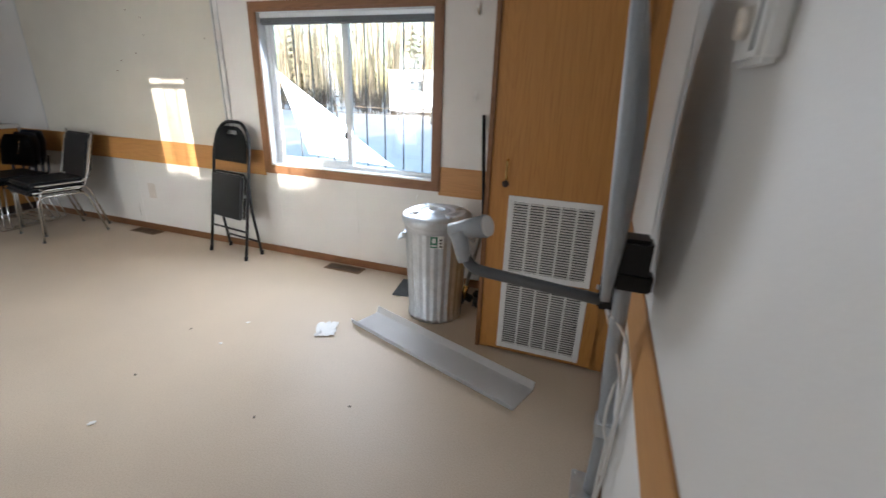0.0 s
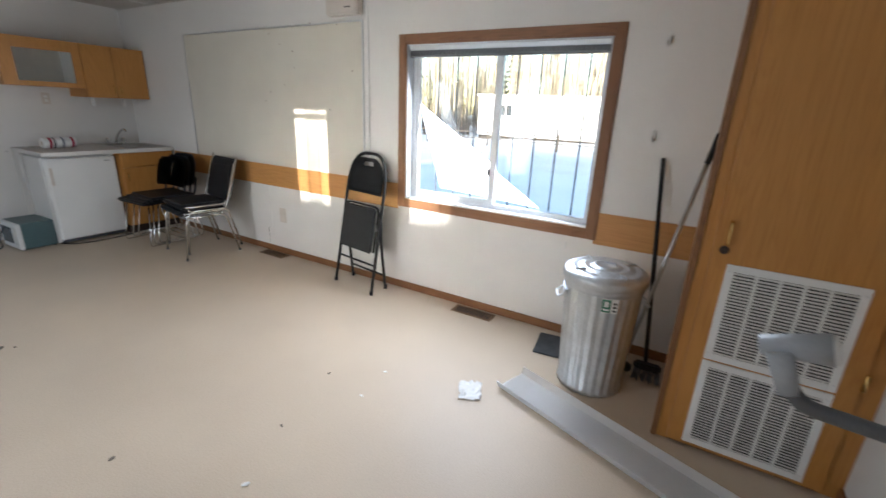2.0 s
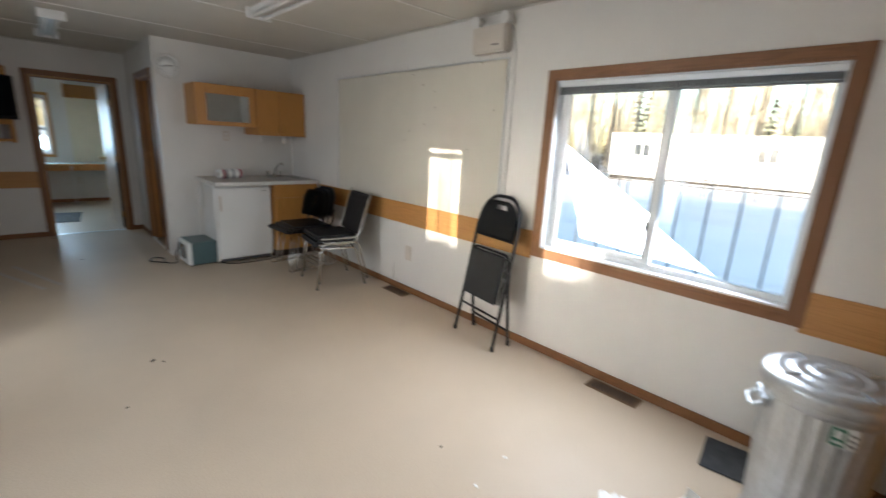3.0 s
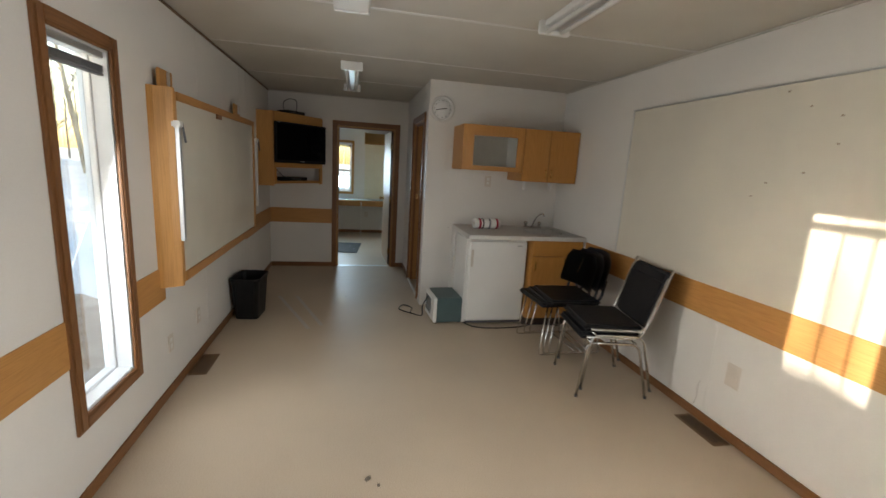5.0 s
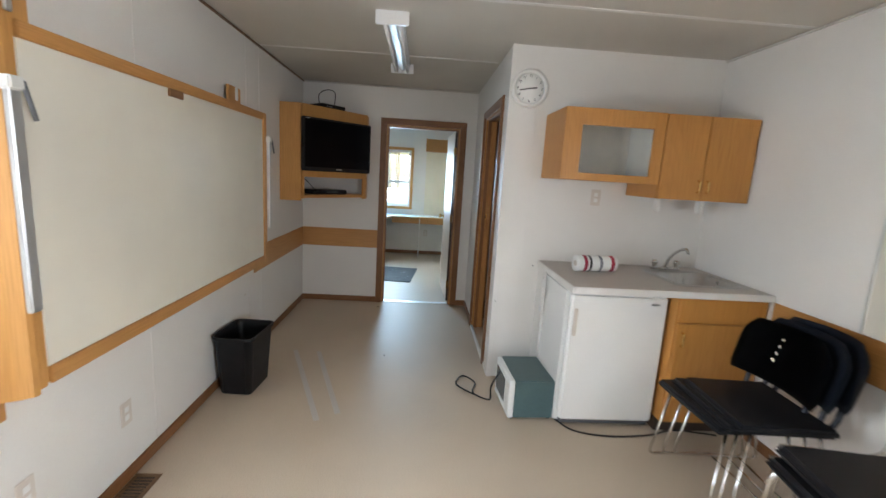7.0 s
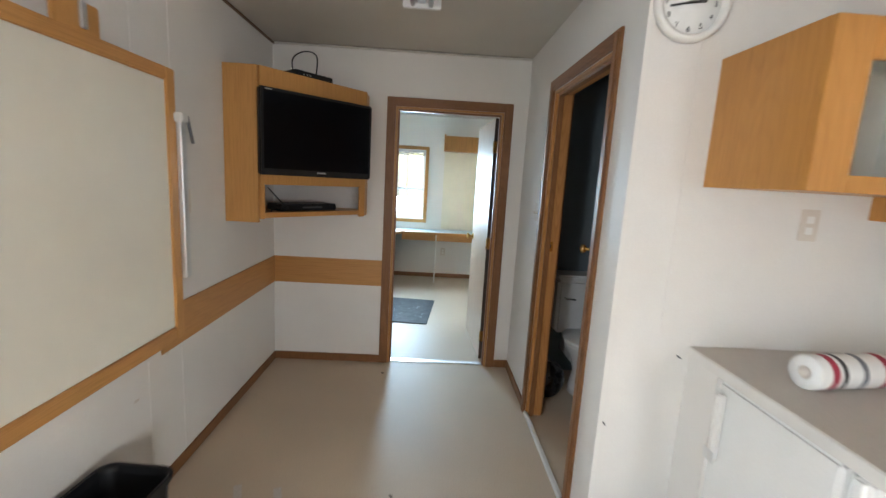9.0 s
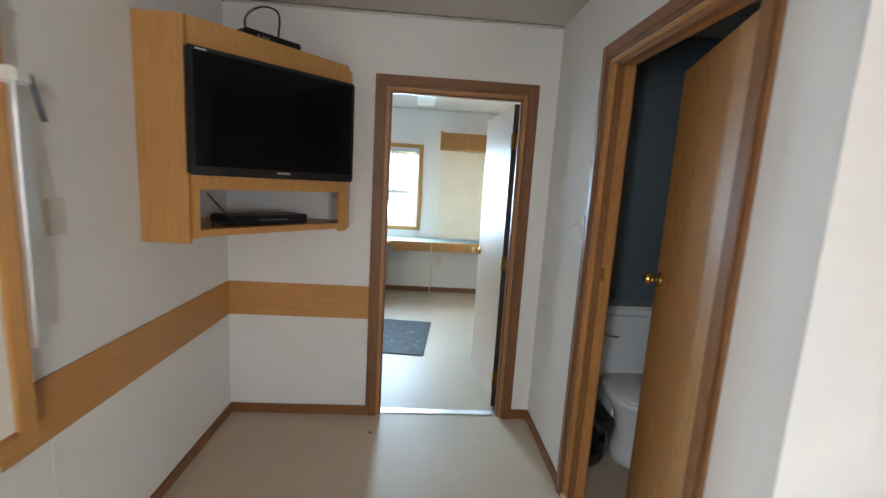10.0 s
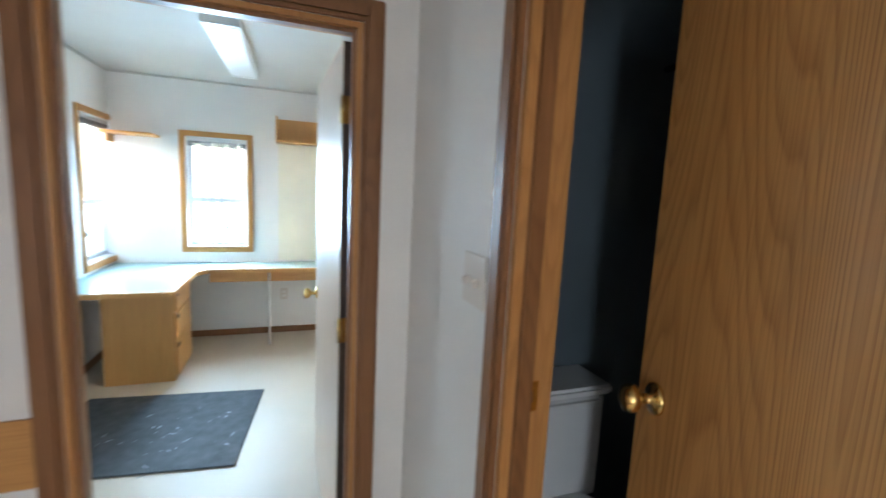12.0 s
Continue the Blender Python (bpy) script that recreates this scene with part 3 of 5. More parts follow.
# ---- outdoors ----
GZ = -0.55
bm = bmesh.new()
bmesh.ops.create_grid(bm, x_segments=90, y_segments=90, size=200, matrix=Matrix.Translation((-5, 0, GZ)))
for v in bm.verts:
    far = min(1.0, max(0.0, (Vector((v.co.x + 6, v.co.y)).length - 14) / 30))
    v.co.z += far * (0.5 * noise.noise(Vector((v.co.x * 0.05, v.co.y * 0.05, 0))) + 0.15)
for f in bm.faces:
    f.smooth = True
struct("ground", bm, "snow", "snow-covered yard")
bm = bmesh.new()
rng = random.Random(4)
pts = [(-5.6 + 2.6 * math.cos(a) * (1 + 0.25 * rng.random()), -2.8 + 1.5 * math.sin(a) * (1 + 0.3 * rng.random())) for a in (2 * math.pi * k / 22 for k in range(22))]
prism(bm, pts, GZ - 0.05, GZ + 0.05)
struct("ground_bare_patch", bm, "dead_grass", "bare patch of dead grass in the snow")


def site_trailer(name, x0, x1, y0, y1, top, windows, face, label):
    t = thing(name, Matrix.Translation(((x0 + x1) / 2, (y0 + y1) / 2, GZ)), label, "site trailer")
    part("wall", B(x0, y0, GZ + 0.35, x1, y1, top, bevel=0.03), "siding", t, world=True)
    # Shade under the trailer is put into the skirting's dark colour.
    part("skirt", B(x0 + 0.1, y0 + 0.1, GZ - 0.4, x1 - 0.1, y1 - 0.1, GZ + 0.35), "brush", t, "skirting with shade in its dark colour", world=True)
    part("roof", B(x0 - 0.12, y0 - 0.12, top, x1 + 0.12, y1 + 0.12, top + 0.14, bevel=0.04), "snow", t, "snow-covered flat roof", world=True)
    for a, b, lo, hi in windows:
        w = part("window", B(a, face - 0.03, lo, b, face + 0.03, hi), "dark_window", t, "dark window", world=True)
        for c, d, e, f in ((a - 0.08, a, lo - 0.08, hi + 0.08), (b, b + 0.08, lo - 0.08, hi + 0.08), (a, b, hi, hi + 0.08), (a, b, lo - 0.08, lo), ((a + b) / 2 - 0.04, (a + b) / 2 + 0.04, lo, hi)):
            part("frame", B(c, face - 0.05, e, d, face + 0.04, f), "siding", w, world=True)
    for i in range(int((x1 - x0) / 1.2)):
        xx = x0 + 0.6 + i * 1.2
        part("siding_rib", B(xx - 0.02, face - 0.015, GZ + 0.4, xx + 0.02, face + 0.015, top - 0.02), "siding", t, world=True)
    return t


site_trailer("site_trailer", -16.0, 1.5, 31.5, 35.0, 2.6, [(-14.2, -13.2, 1.25, 2.0), (-7.0, -6.0, 1.25, 2.0)], 31.5, "long white site trailer standing in the snow")
# Unseen trailer, added to cut the low sun and sky at the south windows.
site_trailer("site_trailer", -13.8, 3.5, -11.4, -8.2, 2.17, [], -8.2, "unseen white trailer added to block low sun and sky")
# low fence line before the far trailer
fence = thing("wire_fence", Matrix.Translation((-8, 24, GZ)), "low wooden post fence in the snow", "fence")
for i in range(14):
    x = -20 + i * 2.1
    part("post", T([(x, 24, GZ - 0.3), (x + 0.03, 24, GZ + 1.0)], 0.05, 7), "twig", fence, world=True)
for z in (0.5, 0.85):
    part("rail", T([(-20, 24, GZ + z), (7.3, 24, GZ + z + 0.02)], 0.03, 6), "twig", fence, world=True)


def wood_mesh(seed, count, place, h0, h1, trunk_r):
    """Bare trees far off: tapered trunks with limbs and twigs."""
    rng = random.Random(seed)
    v, f = [], []

    def limb(a, b, ra, rb, n=5):
        d = (b - a).normalized()
        s = d.cross(Vector((0.3, 0.9, 0.1))).normalized()
        u = s.cross(d)
        i0 = len(v)
        for p, r in ((a, ra), (b, rb)):
            for k in range(n):
                q = p + r * (math.cos(6.283 * k / n) * s + math.sin(6.283 * k / n) * u)
                v.append(tuple(q))
        for k in range(n):
            f.append((i0 + k, i0 + (k + 1) % n, i0 + n + (k + 1) % n, i0 + n + k))
    for _ in range(count):
        x, y = place(rng)
        h = rng.uniform(h0, h1)
        r = trunk_r * rng.uniform(0.6, 1.3)
        p = Vector((x, y, GZ - 0.3))
        lean = Vector((rng.gauss(0, 0.04), rng.gauss(0, 0.04), 1))
        m1 = p + lean * h * 0.5
        m2 = m1 + (lean + Vector((rng.gauss(0, 0.05), rng.gauss(0, 0.05), 0))) * h * 0.5
        limb(p, m1, r, r * 0.7)
        limb(m1, m2, r * 0.7, r * 0.15)
        for _ in range(9):
            t = rng.uniform(0.25, 0.97)
            s = p.lerp(m1, t * 2) if t < 0.5 else m1.lerp(m2, t * 2 - 1)
            a = rng.uniform(0, 6.283)
            ln = h * 0.2 * (1.1 - t) + 0.5
            e = s + Vector((math.cos(a), math.sin(a), rng.uniform(0.5, 1.5))).normalized() * ln
            limb(s, e, r * 0.3, r * 0.06, 3)
            for _ in range(3):
                k = s.lerp(e, rng.uniform(0.3, 0.9))
                limb(k, k + Vector((rng.gauss(0, 1), rng.gauss(0, 1), rng.uniform(0.3, 1.6))).normalized() * ln * 0.5, r * 0.12, r * 0.03, 3)
    me = bpy.data.meshes.new("bare_wood")
    me.from_pydata(v, [], f)
    return me


def wood(label, seed, count, place, h0=9, h1=15, r=0.14, material="bark"):
    me = wood_mesh(seed, count, place, h0, h1, r)
    me.materials.append(M[material])
    return tagged(new("birch_wood", me), label, "trees", kind="stuff")


wood("pale sunlit bare birches behind the snowy yard", 1, 400, lambda g: (g.uniform(-48, 22), g.uniform(40, 66)))
wood("grey bare trees beyond the yard", 2, 200, lambda g: (g.uniform(-70, -5), g.uniform(-52, -24)), material="twig")
wood("pale bare trees behind the office", 3, 130, lambda g: (g.uniform(-52, -26), g.uniform(-24, 22)), 8, 14, 0.16)


def spruces(seed, count, place):
    rng = random.Random(seed)
    v, f = [], []
    for _ in range(count):
        x, y = place(rng)
        h = rng.uniform(7, 14)
        for lay in range(14):
            t = lay / 14
            r = (1 - t) * h * 0.17 + 0.15
            z = GZ + 0.8 + t * (h - 0.8)
            n = 9
            for k in range(n):
                a = 6.283 * (k + rng.random()) / n
                rr = r * rng.uniform(0.7, 1.15)
                w = 0.22 + 0.1 * rng.random()
                i0 = len(v)
                v.extend([(x, y, z + 0.35), (x + rr * math.cos(a - w), y + rr * math.sin(a - w), z - 0.25 * rng.random()),
                          (x + rr * 1.15 * math.cos(a), y + rr * 1.15 * math.sin(a), z - 0.35), (x + rr * math.cos(a + w), y + rr * math.sin(a + w), z - 0.1)])
                f.extend([(i0, i0 + 1, i0 + 2), (i0, i0 + 2, i0 + 3)])
    me = bpy.data.meshes.new("spruces")
    me.from_pydata(v, [], f)
    me.materials.append(M["needles"])
    return tagged(new("spruce_wood", me), "dull green spruces among bare birches", "trees", kind="stuff")


spruces(6, 26, lambda g: (g.uniform(-50, 20), g.uniform(58, 75)))
spruces(7, 30, lambda g: (g.uniform(-70, -5), g.uniform(-70, -54)))
wood("dark low brush at the edge of the yard", 8, 160, lambda g: (g.uniform(-32, -16.5), g.uniform(31, 37)), 1.4, 2.6, 0.05, "brush")


# ---- main room: closet with grilles ----
CX0, CX1, CY = -0.555, E, 2.37
closet = thing("utility_closet", Matrix.Translation(((CX0 + CX1) / 2, 2.7, 0)), "honey oak utility closet with white louvred grilles", "closet")
part("side_panel", B(CX0, CY + 0.02, 0, CX0 + 0.02, N, CEIL - 0.02, bevel=0.002), "oak", closet, world=True)
part("face_frame", B(CX0, CY, 0, CX0 + 0.06, CY + 0.02, CEIL - 0.02, bevel=0.002), "oak", closet, world=True)
part("face_frame", B(CX1 - 0.075, CY, 0, CX1, CY + 0.02, CEIL - 0.02, bevel=0.002), "oak", closet, world=True)
part("face_frame", B(CX0 + 0.06, CY, 2.2, CX1 - 0.075, CY + 0.02, CEIL - 0.02, bevel=0.002), "oak", closet, world=True)
part("corner_bead", B(CX0 - 0.012, CY - 0.012, 0, CX0 + 0.012, CY + 0.03, CEIL - 0.03, bevel=0.003), "trim", closet, world=True)
part("toe_board", B(CX0 + 0.02, CY + 0.004, 0, CX1, CY + 0.02, 0.025), "trim_h", closet, world=True)
cdoor = part("door", B(CX0 + 0.055, CY - 0.022, 0.022, CX1 - 0.07, CY - 0.001, 2.21, bevel=0.003), "oak", closet, world=True)
hk = part("handle", T(rounded([(-0.455, CY - 0.022, 0.995), (-0.455, CY - 0.05, 0.997), (-0.455, CY - 0.05, 1.083), (-0.455, CY - 0.022, 1.085)], 0.02), 0.006, 8), "brass", cdoor, "brass pull handle", world=True)
part("lock", lathe(bmesh.new(), [(0, 0), (0.017, 0), (0.017, 0.008), (0, 0.01)], 16, pose(-0.46, CY - 0.022, 0.968, 90, 0, 0)), "dark_edge", cdoor, "dark round lock", world=True)
for z in (0.55, 1.5):
    part("hinge", T([(CX1 - 0.066, CY - 0.026, z - 0.035), (CX1 - 0.066, CY - 0.026, z + 0.035)], 0.007, 8), "brass", cdoor, world=True)
for z0, z1 in ((0.04, 0.472), (0.48, 0.913)):
    g = thing("air_grille", Matrix.Translation((-0.18, CY - 0.024, z0)), "white enamelled louvred return-air grille", "air grille", "closet grilles")
    x0, x1, y0 = -0.437, 0.008, CY - 0.03
    # Near-black sheet puts the unlit duct's shade behind the slats.
    part("shade_sheet", B(x0 + 0.02, CY - 0.0235, z0 + 0.02, x1 - 0.02, CY - 0.0222, z1 - 0.02), "black_void", g, world=True)
    for a, b, c, d_ in ((x0, x0 + 0.03, z0, z1), (x1 - 0.03, x1, z0, z1), (x0 + 0.03, x1 - 0.03, z0, z0 + 0.03), (x0 + 0.03, x1 - 0.03, z1 - 0.03, z1)):
        part("frame", B(a, y0, c, b, CY - 0.0225, d_, bevel=0.002), "white_metal", g, world=True)
    for i in range(1, 5):
        xx = x0 + 0.03 + (x1 - x0 - 0.06) * i / 5
        part("divider", B(xx - 0.006, y0 + 0.001, z0 + 0.03, xx + 0.006, CY - 0.023, z1 - 0.03), "white_metal", g, world=True)
    n = 27
    sm = None
    for i in range(n):
        zz = z0 + 0.036 + (z1 - z0 - 0.072) * i / (n - 1)
        if sm is None:
            bm = box(bmesh.new(), -(x1 - x0 - 0.06) / 2, -0.0048, -0.0012, (x1 - x0 - 0.06) / 2, 0.0048, 0.0012)
            bm.transform(pose(0, 0, 0, -58, 0, 0))
            sm = mesh_of(bm, "slat", "slat")
        sl = new("slat", sm)
        sl.parent = g
        sl.location = Vector(((x0 + x1) / 2, y0 + 0.0035, zz)) - g.location
    for xx in (x0 + 0.012, x1 - 0.012):
        for zz in (z0 + 0.03, z1 - 0.03):
            part("screw", lathe(bmesh.new(), [(0, 0), (0.004, 0), (0, 0.002)], 8, pose(xx, y0, zz, 90, 0, 0)), "alu", g, world=True)

# ---- satellite dish on its wall mast ----
dish = thing("satellite_dish", Matrix.Translation((0.09, 1.55, 0.0)), "grey satellite dish on a bent mast standing by the wall", "satellite dish")
DM = pose(-0.004, 1.355, 1.292, 0, -93.5, -0.8)
prof = [(0.0, -0.0), (0.10, 0.004), (0.2, 0.018), (0.27, 0.033), (0.30, 0.042), (0.306, 0.040), (0.306, 0.022), (0.27, 0.016), (0.2, 0.002), (0.1, -0.012), (0, -0.016)]
refl = part("reflector", lathe(bmesh.new(), [(r, z - 0.04) for r, z in prof], 64, DM @ Matrix.Diagonal((1.24, 1.06, 1, 1))), "grey_paint", dish, world=True)
for u, v in ((-0.24, 0.09), (-0.27, 0.05), (-0.17, 0.02), (-0.20, -0.03)):
    b = part("rivet", lathe(bmesh.new(), [(0, 0.004), (0.006, 0.003), (0.009, 0.0), (0, 0)], 10), "alu", refl)
    b.matrix_basis = Matrix.Translation(-dish.location) @ DM @ pose(u, v, -0.036 + 0.45 * (u * u + v * v))
bm = B(0.03, 1.345, 0.965, 0.122, 1.425, 1.065, bevel=0.01)
box(bm, 0.045, 1.35, 0.925, 0.135, 1.41, 0.975, bevel=0.006)
part("bracket", bm, "black", dish, "black mounting bracket", world=True)
part("bracket_ear", B(0.015, 1.39, 0.842, 0.07, 1.43, 0.935, bevel=0.006), "black", dish, world=True)
for z in (0.87, 0.90):
    part("bolt", T([(0.008, 1.41, z), (0.016, 1.41, z)], 0.007, 6), "alu", dish, world=True)
arm = part("feed_arm", T(rounded([(0.05, 1.408, 0.862), (-0.15, 1.39, 0.885), (-0.345, 1.372, 0.908), (-0.388, 1.385, 0.985)], 0.035), 0.0165, 10), "dark_grey", dish, "dark grey feed arm", world=True)
bm = T([(-0.425, 1.418, 1.0), (-0.312, 1.396, 1.035)], 0.022, 14, r2=0.034)
tube(bm, [(-0.362, 1.374, 0.925), (-0.395, 1.395, 1.005)], 0.021, 10, r2=0.026)
part("receiver_head", bm, "grey_paint", arm, "light grey receiver head", world=True)
part("receiver_cap", T([(-0.312, 1.396, 1.035), (-0.304, 1.394, 1.038)], 0.03, 14), "white_plastic", arm, world=True)
part("mast", T(smooth_path([(0.07, 1.39, 1.0), (0.075, 1.395, 0.85), (0.085, 1.42, 0.65), (0.1, 1.47, 0.44), (0.108, 1.54, 0.2), (0.108, 1.57, 0.012)], 5), 0.022, 12), "grey_paint", dish, world=True)
part("mast_clamp", B(0.074, 1.45, 0.36, 0.131, 1.52, 0.42, bevel=0.006), "galv", dish, world=True)
part("foot_plate", B(0.04, 1.50, 0.0, 0.131, 1.65, 0.012, bevel=0.003), "galv", dish, world=True)
for x, y in ((0.055, 1.515), (0.055, 1.635), (0.118, 1.515), (0.118, 1.635)):
    part("bolt", T([(x, y, 0.012), (x, y, 0.022)], 0.007, 6), "alu", dish, world=True)
mark = [T([(0.055 * math.cos(a), 0.028 * math.sin(a), 0) for a in (6.2832 * k / 20 for k in range(18))], 0.004, 5), B(-0.045, -0.075, 0, 0.045, -0.045, 0.0012), B(-0.06, -0.115, 0, 0.06, -0.09, 0.0012)]
for bm in mark:
    lm = part("logo_mark", bm, "logo_grey", refl)
    lm.matrix_basis = Matrix.Translation(-dish.location) @ DM @ pose(0.17, 0.09, -0.021, 0, 0, -90) @ pose(0, 0, 0, -8, 0, 0)
for k, pts in enumerate(([(0.03, 1.40, 0.86), (0.11, 1.36, 0.76), (0.115, 1.33, 0.55), (0.11, 1.34, 0.3), (0.08, 1.30, 0.1), (0.0, 1.18, 0.012), (-0.14, 1.06, 0.008), (-0.3, 1.03, 0.008)],
                         [(0.04, 1.41, 0.85), (0.118, 1.38, 0.6), (0.105, 1.37, 0.35), (0.09, 1.30, 0.12), (0.05, 1.15, 0.012), (-0.1, 0.99, 0.008), (-0.22, 1.02, 0.008)],
                         [(0.105, 1.42, 0.62), (0.09, 1.37, 0.5), (0.118, 1.36, 0.38), (0.11, 1.39, 0.28), (0.115, 1.45, 0.36)])):
    solid("coax_cable", T(smooth_path(pts, 7), 0.0045, 6), "wire_white", "loose white coaxial cable hanging to the floor", "cable", "dish cables")
therm = thing("wall_thermostat", Matrix.Translation((E, 0.89, 1.44)), "white plastic thermostat box on the end wall", "thermostat")
part("body", B(E - 0.03, 0.885, 1.435, E, 1.0, 1.545, bevel=0.008), "white_plastic", therm, world=True)
part("vent_slot", B(E - 0.0315, 0.905, 1.45, E - 0.03, 0.913, 1.525), "dark_ink", therm, world=True)
part("dial", lathe(bmesh.new(), [(0, 0), (0.02, 0), (0.018, 0.012), (0, 0.013)], 18, pose(E - 0.03, 0.955, 1.485, 0, -90, 0)), "ivory", therm, world=True)
struct("trim_panel_joint", B(E - 0.0025, 0.50, 0.9, E, 0.522, CEIL - 0.02), "wall", "flat panel joint")
struct("trim_panel_joint", B(E - 0.0025, 1.62, 0.9, E, 1.642, CEIL - 0.02), "wall", "flat panel joint")

# ---- fallen lamp cover, paper scraps, crumbs ----
cover = thing("lamp_cover", pose(-0.76, 2.18, 0.0, 0, 0, -20), "clear ribbed plastic lamp cover lying on the floor", "lamp cover")
bm = bmesh.new()
outl = [(-0.112, 0.045), (-0.117, 0.043), (-0.10, 0.004), (-0.085, 0.0), (0.085, 0.0), (0.10, 0.004), (0.117, 0.043), (0.112, 0.045), (0.096, 0.008), (0.08, 0.004), (-0.08, 0.004), (-0.096, 0.008)]
prism(bm, outl, -0.58, 0.58, pose(0, 0, 0, 90, 0, 90))
part("channel", bm, "frost", cover)
bm = bmesh.new()
for i in range(13):
    box(bm, -0.57, -0.072 + i * 0.012, 0.0042, 0.57, -0.069 + i * 0.012, 0.0052)
tagged(part("ribbing", bm, "frost", cover), kind="stuff")
bm = bmesh.new()
rng = random.Random(9)
bmesh.ops.create_grid(bm, x_segments=9, y_segments=8, size=0.5)
for v in bm.verts:
    r = 1.0 - 0.35 * abs(noise.noise(Vector((v.co.x * 5, v.co.y * 5, 2))))
    v.co = Vector((v.co.x * 0.13 * r, v.co.y * 0.17 * r, 0.004 + 0.018 * abs(noise.noise(Vector((v.co.x * 6, v.co.y * 6, 5))))))
bm.transform(pose(-1.45, 2.16, 0.002, 0, 0, 25))
solid("paper_scrap", bm, "paper", "crumpled scrap of white paper on the floor", "paper")
for i, (x, y, s) in enumerate(((-1.912, 1.80, 0.012), (-1.942, 2.04, 0.012), (-2.195, 1.85, 0.010), (-1.313, 1.41, 0.009), (-2.074, 1.42, 0.01), (-0.959, 1.63, 0.009), (-1.922, 1.12, 0.016), (-2.499, 0.9, 0.014), (-3.964, 0.95, 0.02), (-3.916, 1.0, 0.012), (-6.905, 0.8, 0.012), (-8.182, 0.62, 0.015), (-3.485, 0.75, 0.01))):
    bm = bmesh.new()
    bmesh.ops.create_icosphere(bm, subdivisions=1, radius=s, matrix=pose(x, y, s * 0.25, 0, 0, i * 40) @ Matrix.Diagonal((1.2, 0.7, 0.28, 1)))
    solid("debris_crumb", bm, "paper" if i in (0, 1, 6) else "twig", "small crumb of litter on the vinyl floor", "debris", "floor crumbs")
# two long pale streaks lying flat on the vinyl
for a, b in (((-6.95, 0.07), (-5.95, 0.48)), ((-6.94, 0.26), (-6.03, 0.59))):
    dvec = Vector((b[0] - a[0], b[1] - a[1]))
    bm = B(-dvec.length / 2, -0.018, 0.0005, dvec.length / 2, 0.018, 0.0012)
    bm.transform(pose((a[0] + b[0]) / 2, (a[1] + b[1]) / 2, 0, 0, 0, math.degrees(math.atan2(dvec.y, dvec.x))))
    struct("trim_floor_streak", bm, "laminate", "pale streak on the vinyl")

# ---- dustbin, floor mat, broom, mop ----
can = thing("dustbin", pose(-0.93, 2.645, 0, 0, 0, 0), "galvanised steel dustbin with ribbed sides and lid", "dustbin")
part("body", lathe(bmesh.new(), [(0, 0.006), (0.165, 0.006), (0.172, 0.0), (0.178, 0.006), (0.178, 0.03), (0.172, 0.036), (0.20, 0.60)], 96, ribs=24, depth=0.005), "galv", can)
part("rim", lathe(bmesh.new(), [(0.194, 0.595), (0.204, 0.60), (0.206, 0.64), (0.20, 0.655), (0.192, 0.64), (0.194, 0.595)], 48), "galv", can)
lid = part("lid", lathe(bmesh.new(), [(0.213, 0.635), (0.217, 0.64), (0.217, 0.67), (0.212, 0.683), (0.19, 0.69), (0.18, 0.698), (0.165, 0.698), (0.155, 0.694), (0.13, 0.697), (0.12, 0.705),
                                       (0.105, 0.705), (0.095, 0.70), (0.075, 0.703), (0.066, 0.711), (0.05, 0.711), (0.04, 0.706), (0, 0.707)], 56), "galv", can)
for k in range(4):
    part("lid_rib", (lambda b: (b.transform(pose(0, 0, 0, 0, 0, 45 + 90 * k)), b)[1])(B(0.1, -0.008, 0.694, 0.185, 0.008, 0.705, bevel=0.002)), "galv", lid)
part("lid_handle", T(rounded([(-0.05, 0, 0.707), (-0.045, 0, 0.726), (0.045, 0, 0.726), (0.05, 0, 0.707)], 0.02), 0.005, 8), "galv", lid)
for a in (198, 18):
    bm = T(rounded([(0.196, -0.055, 0.545), (0.235, -0.055, 0.52), (0.235, 0.055, 0.52), (0.196, 0.055, 0.545)], 0.02), 0.007, 8)
    box(bm, 0.188, -0.07, 0.535, 0.204, 0.07, 0.57, bevel=0.003)
    bm.transform(pose(0, 0, 0, 0, 0, a))
    part("handle", bm, "galv", can)


def sticker(nm, ang, width, z0, z1, r, mt):
    bm = bmesh.new()
    n = 6
    lo = [bm.verts.new((r * math.cos(radians(ang + width * (k / n - 0.5))), r * math.sin(radians(ang + width * (k / n - 0.5))), z0)) for k in range(n + 1)]
    hi = [bm.verts.new((r * 1.008 * math.cos(radians(ang + width * (k / n - 0.5))), r * 1.008 * math.sin(radians(ang + width * (k / n - 0.5))), z1)) for k in range(n + 1)]
    for k in range(n):
        bm.faces.new((lo[k], lo[k + 1], hi[k + 1], hi[k]))
    return part(nm, bm, mt, can)


sticker("label_panel", -69, 23, 0.52, 0.60, 0.201, "paper")
sticker("label_block", -74, 12, 0.525, 0.595, 0.2025, "green_ink")
for k, (z0, z1) in enumerate(((0.535, 0.545), (0.555, 0.585))):
    sticker("label_bar", -74, 8 - 2 * k, z0, z1, 0.2035, "paper")
for z in (0.53, 0.55, 0.57):
    sticker("label_bar", -62.5, 5, z, z + 0.01, 0.2025, "dark_ink")
solid("door_mat", (lambda b: (b.transform(pose(-1.1, 2.90, 0, 0, 0, 8)), b)[1])(B(-0.22, -0.13, 0.001, 0.3, 0.15, 0.009, bevel=0.003)), "rubber", "small black rubber mat behind the dustbin", "mat")
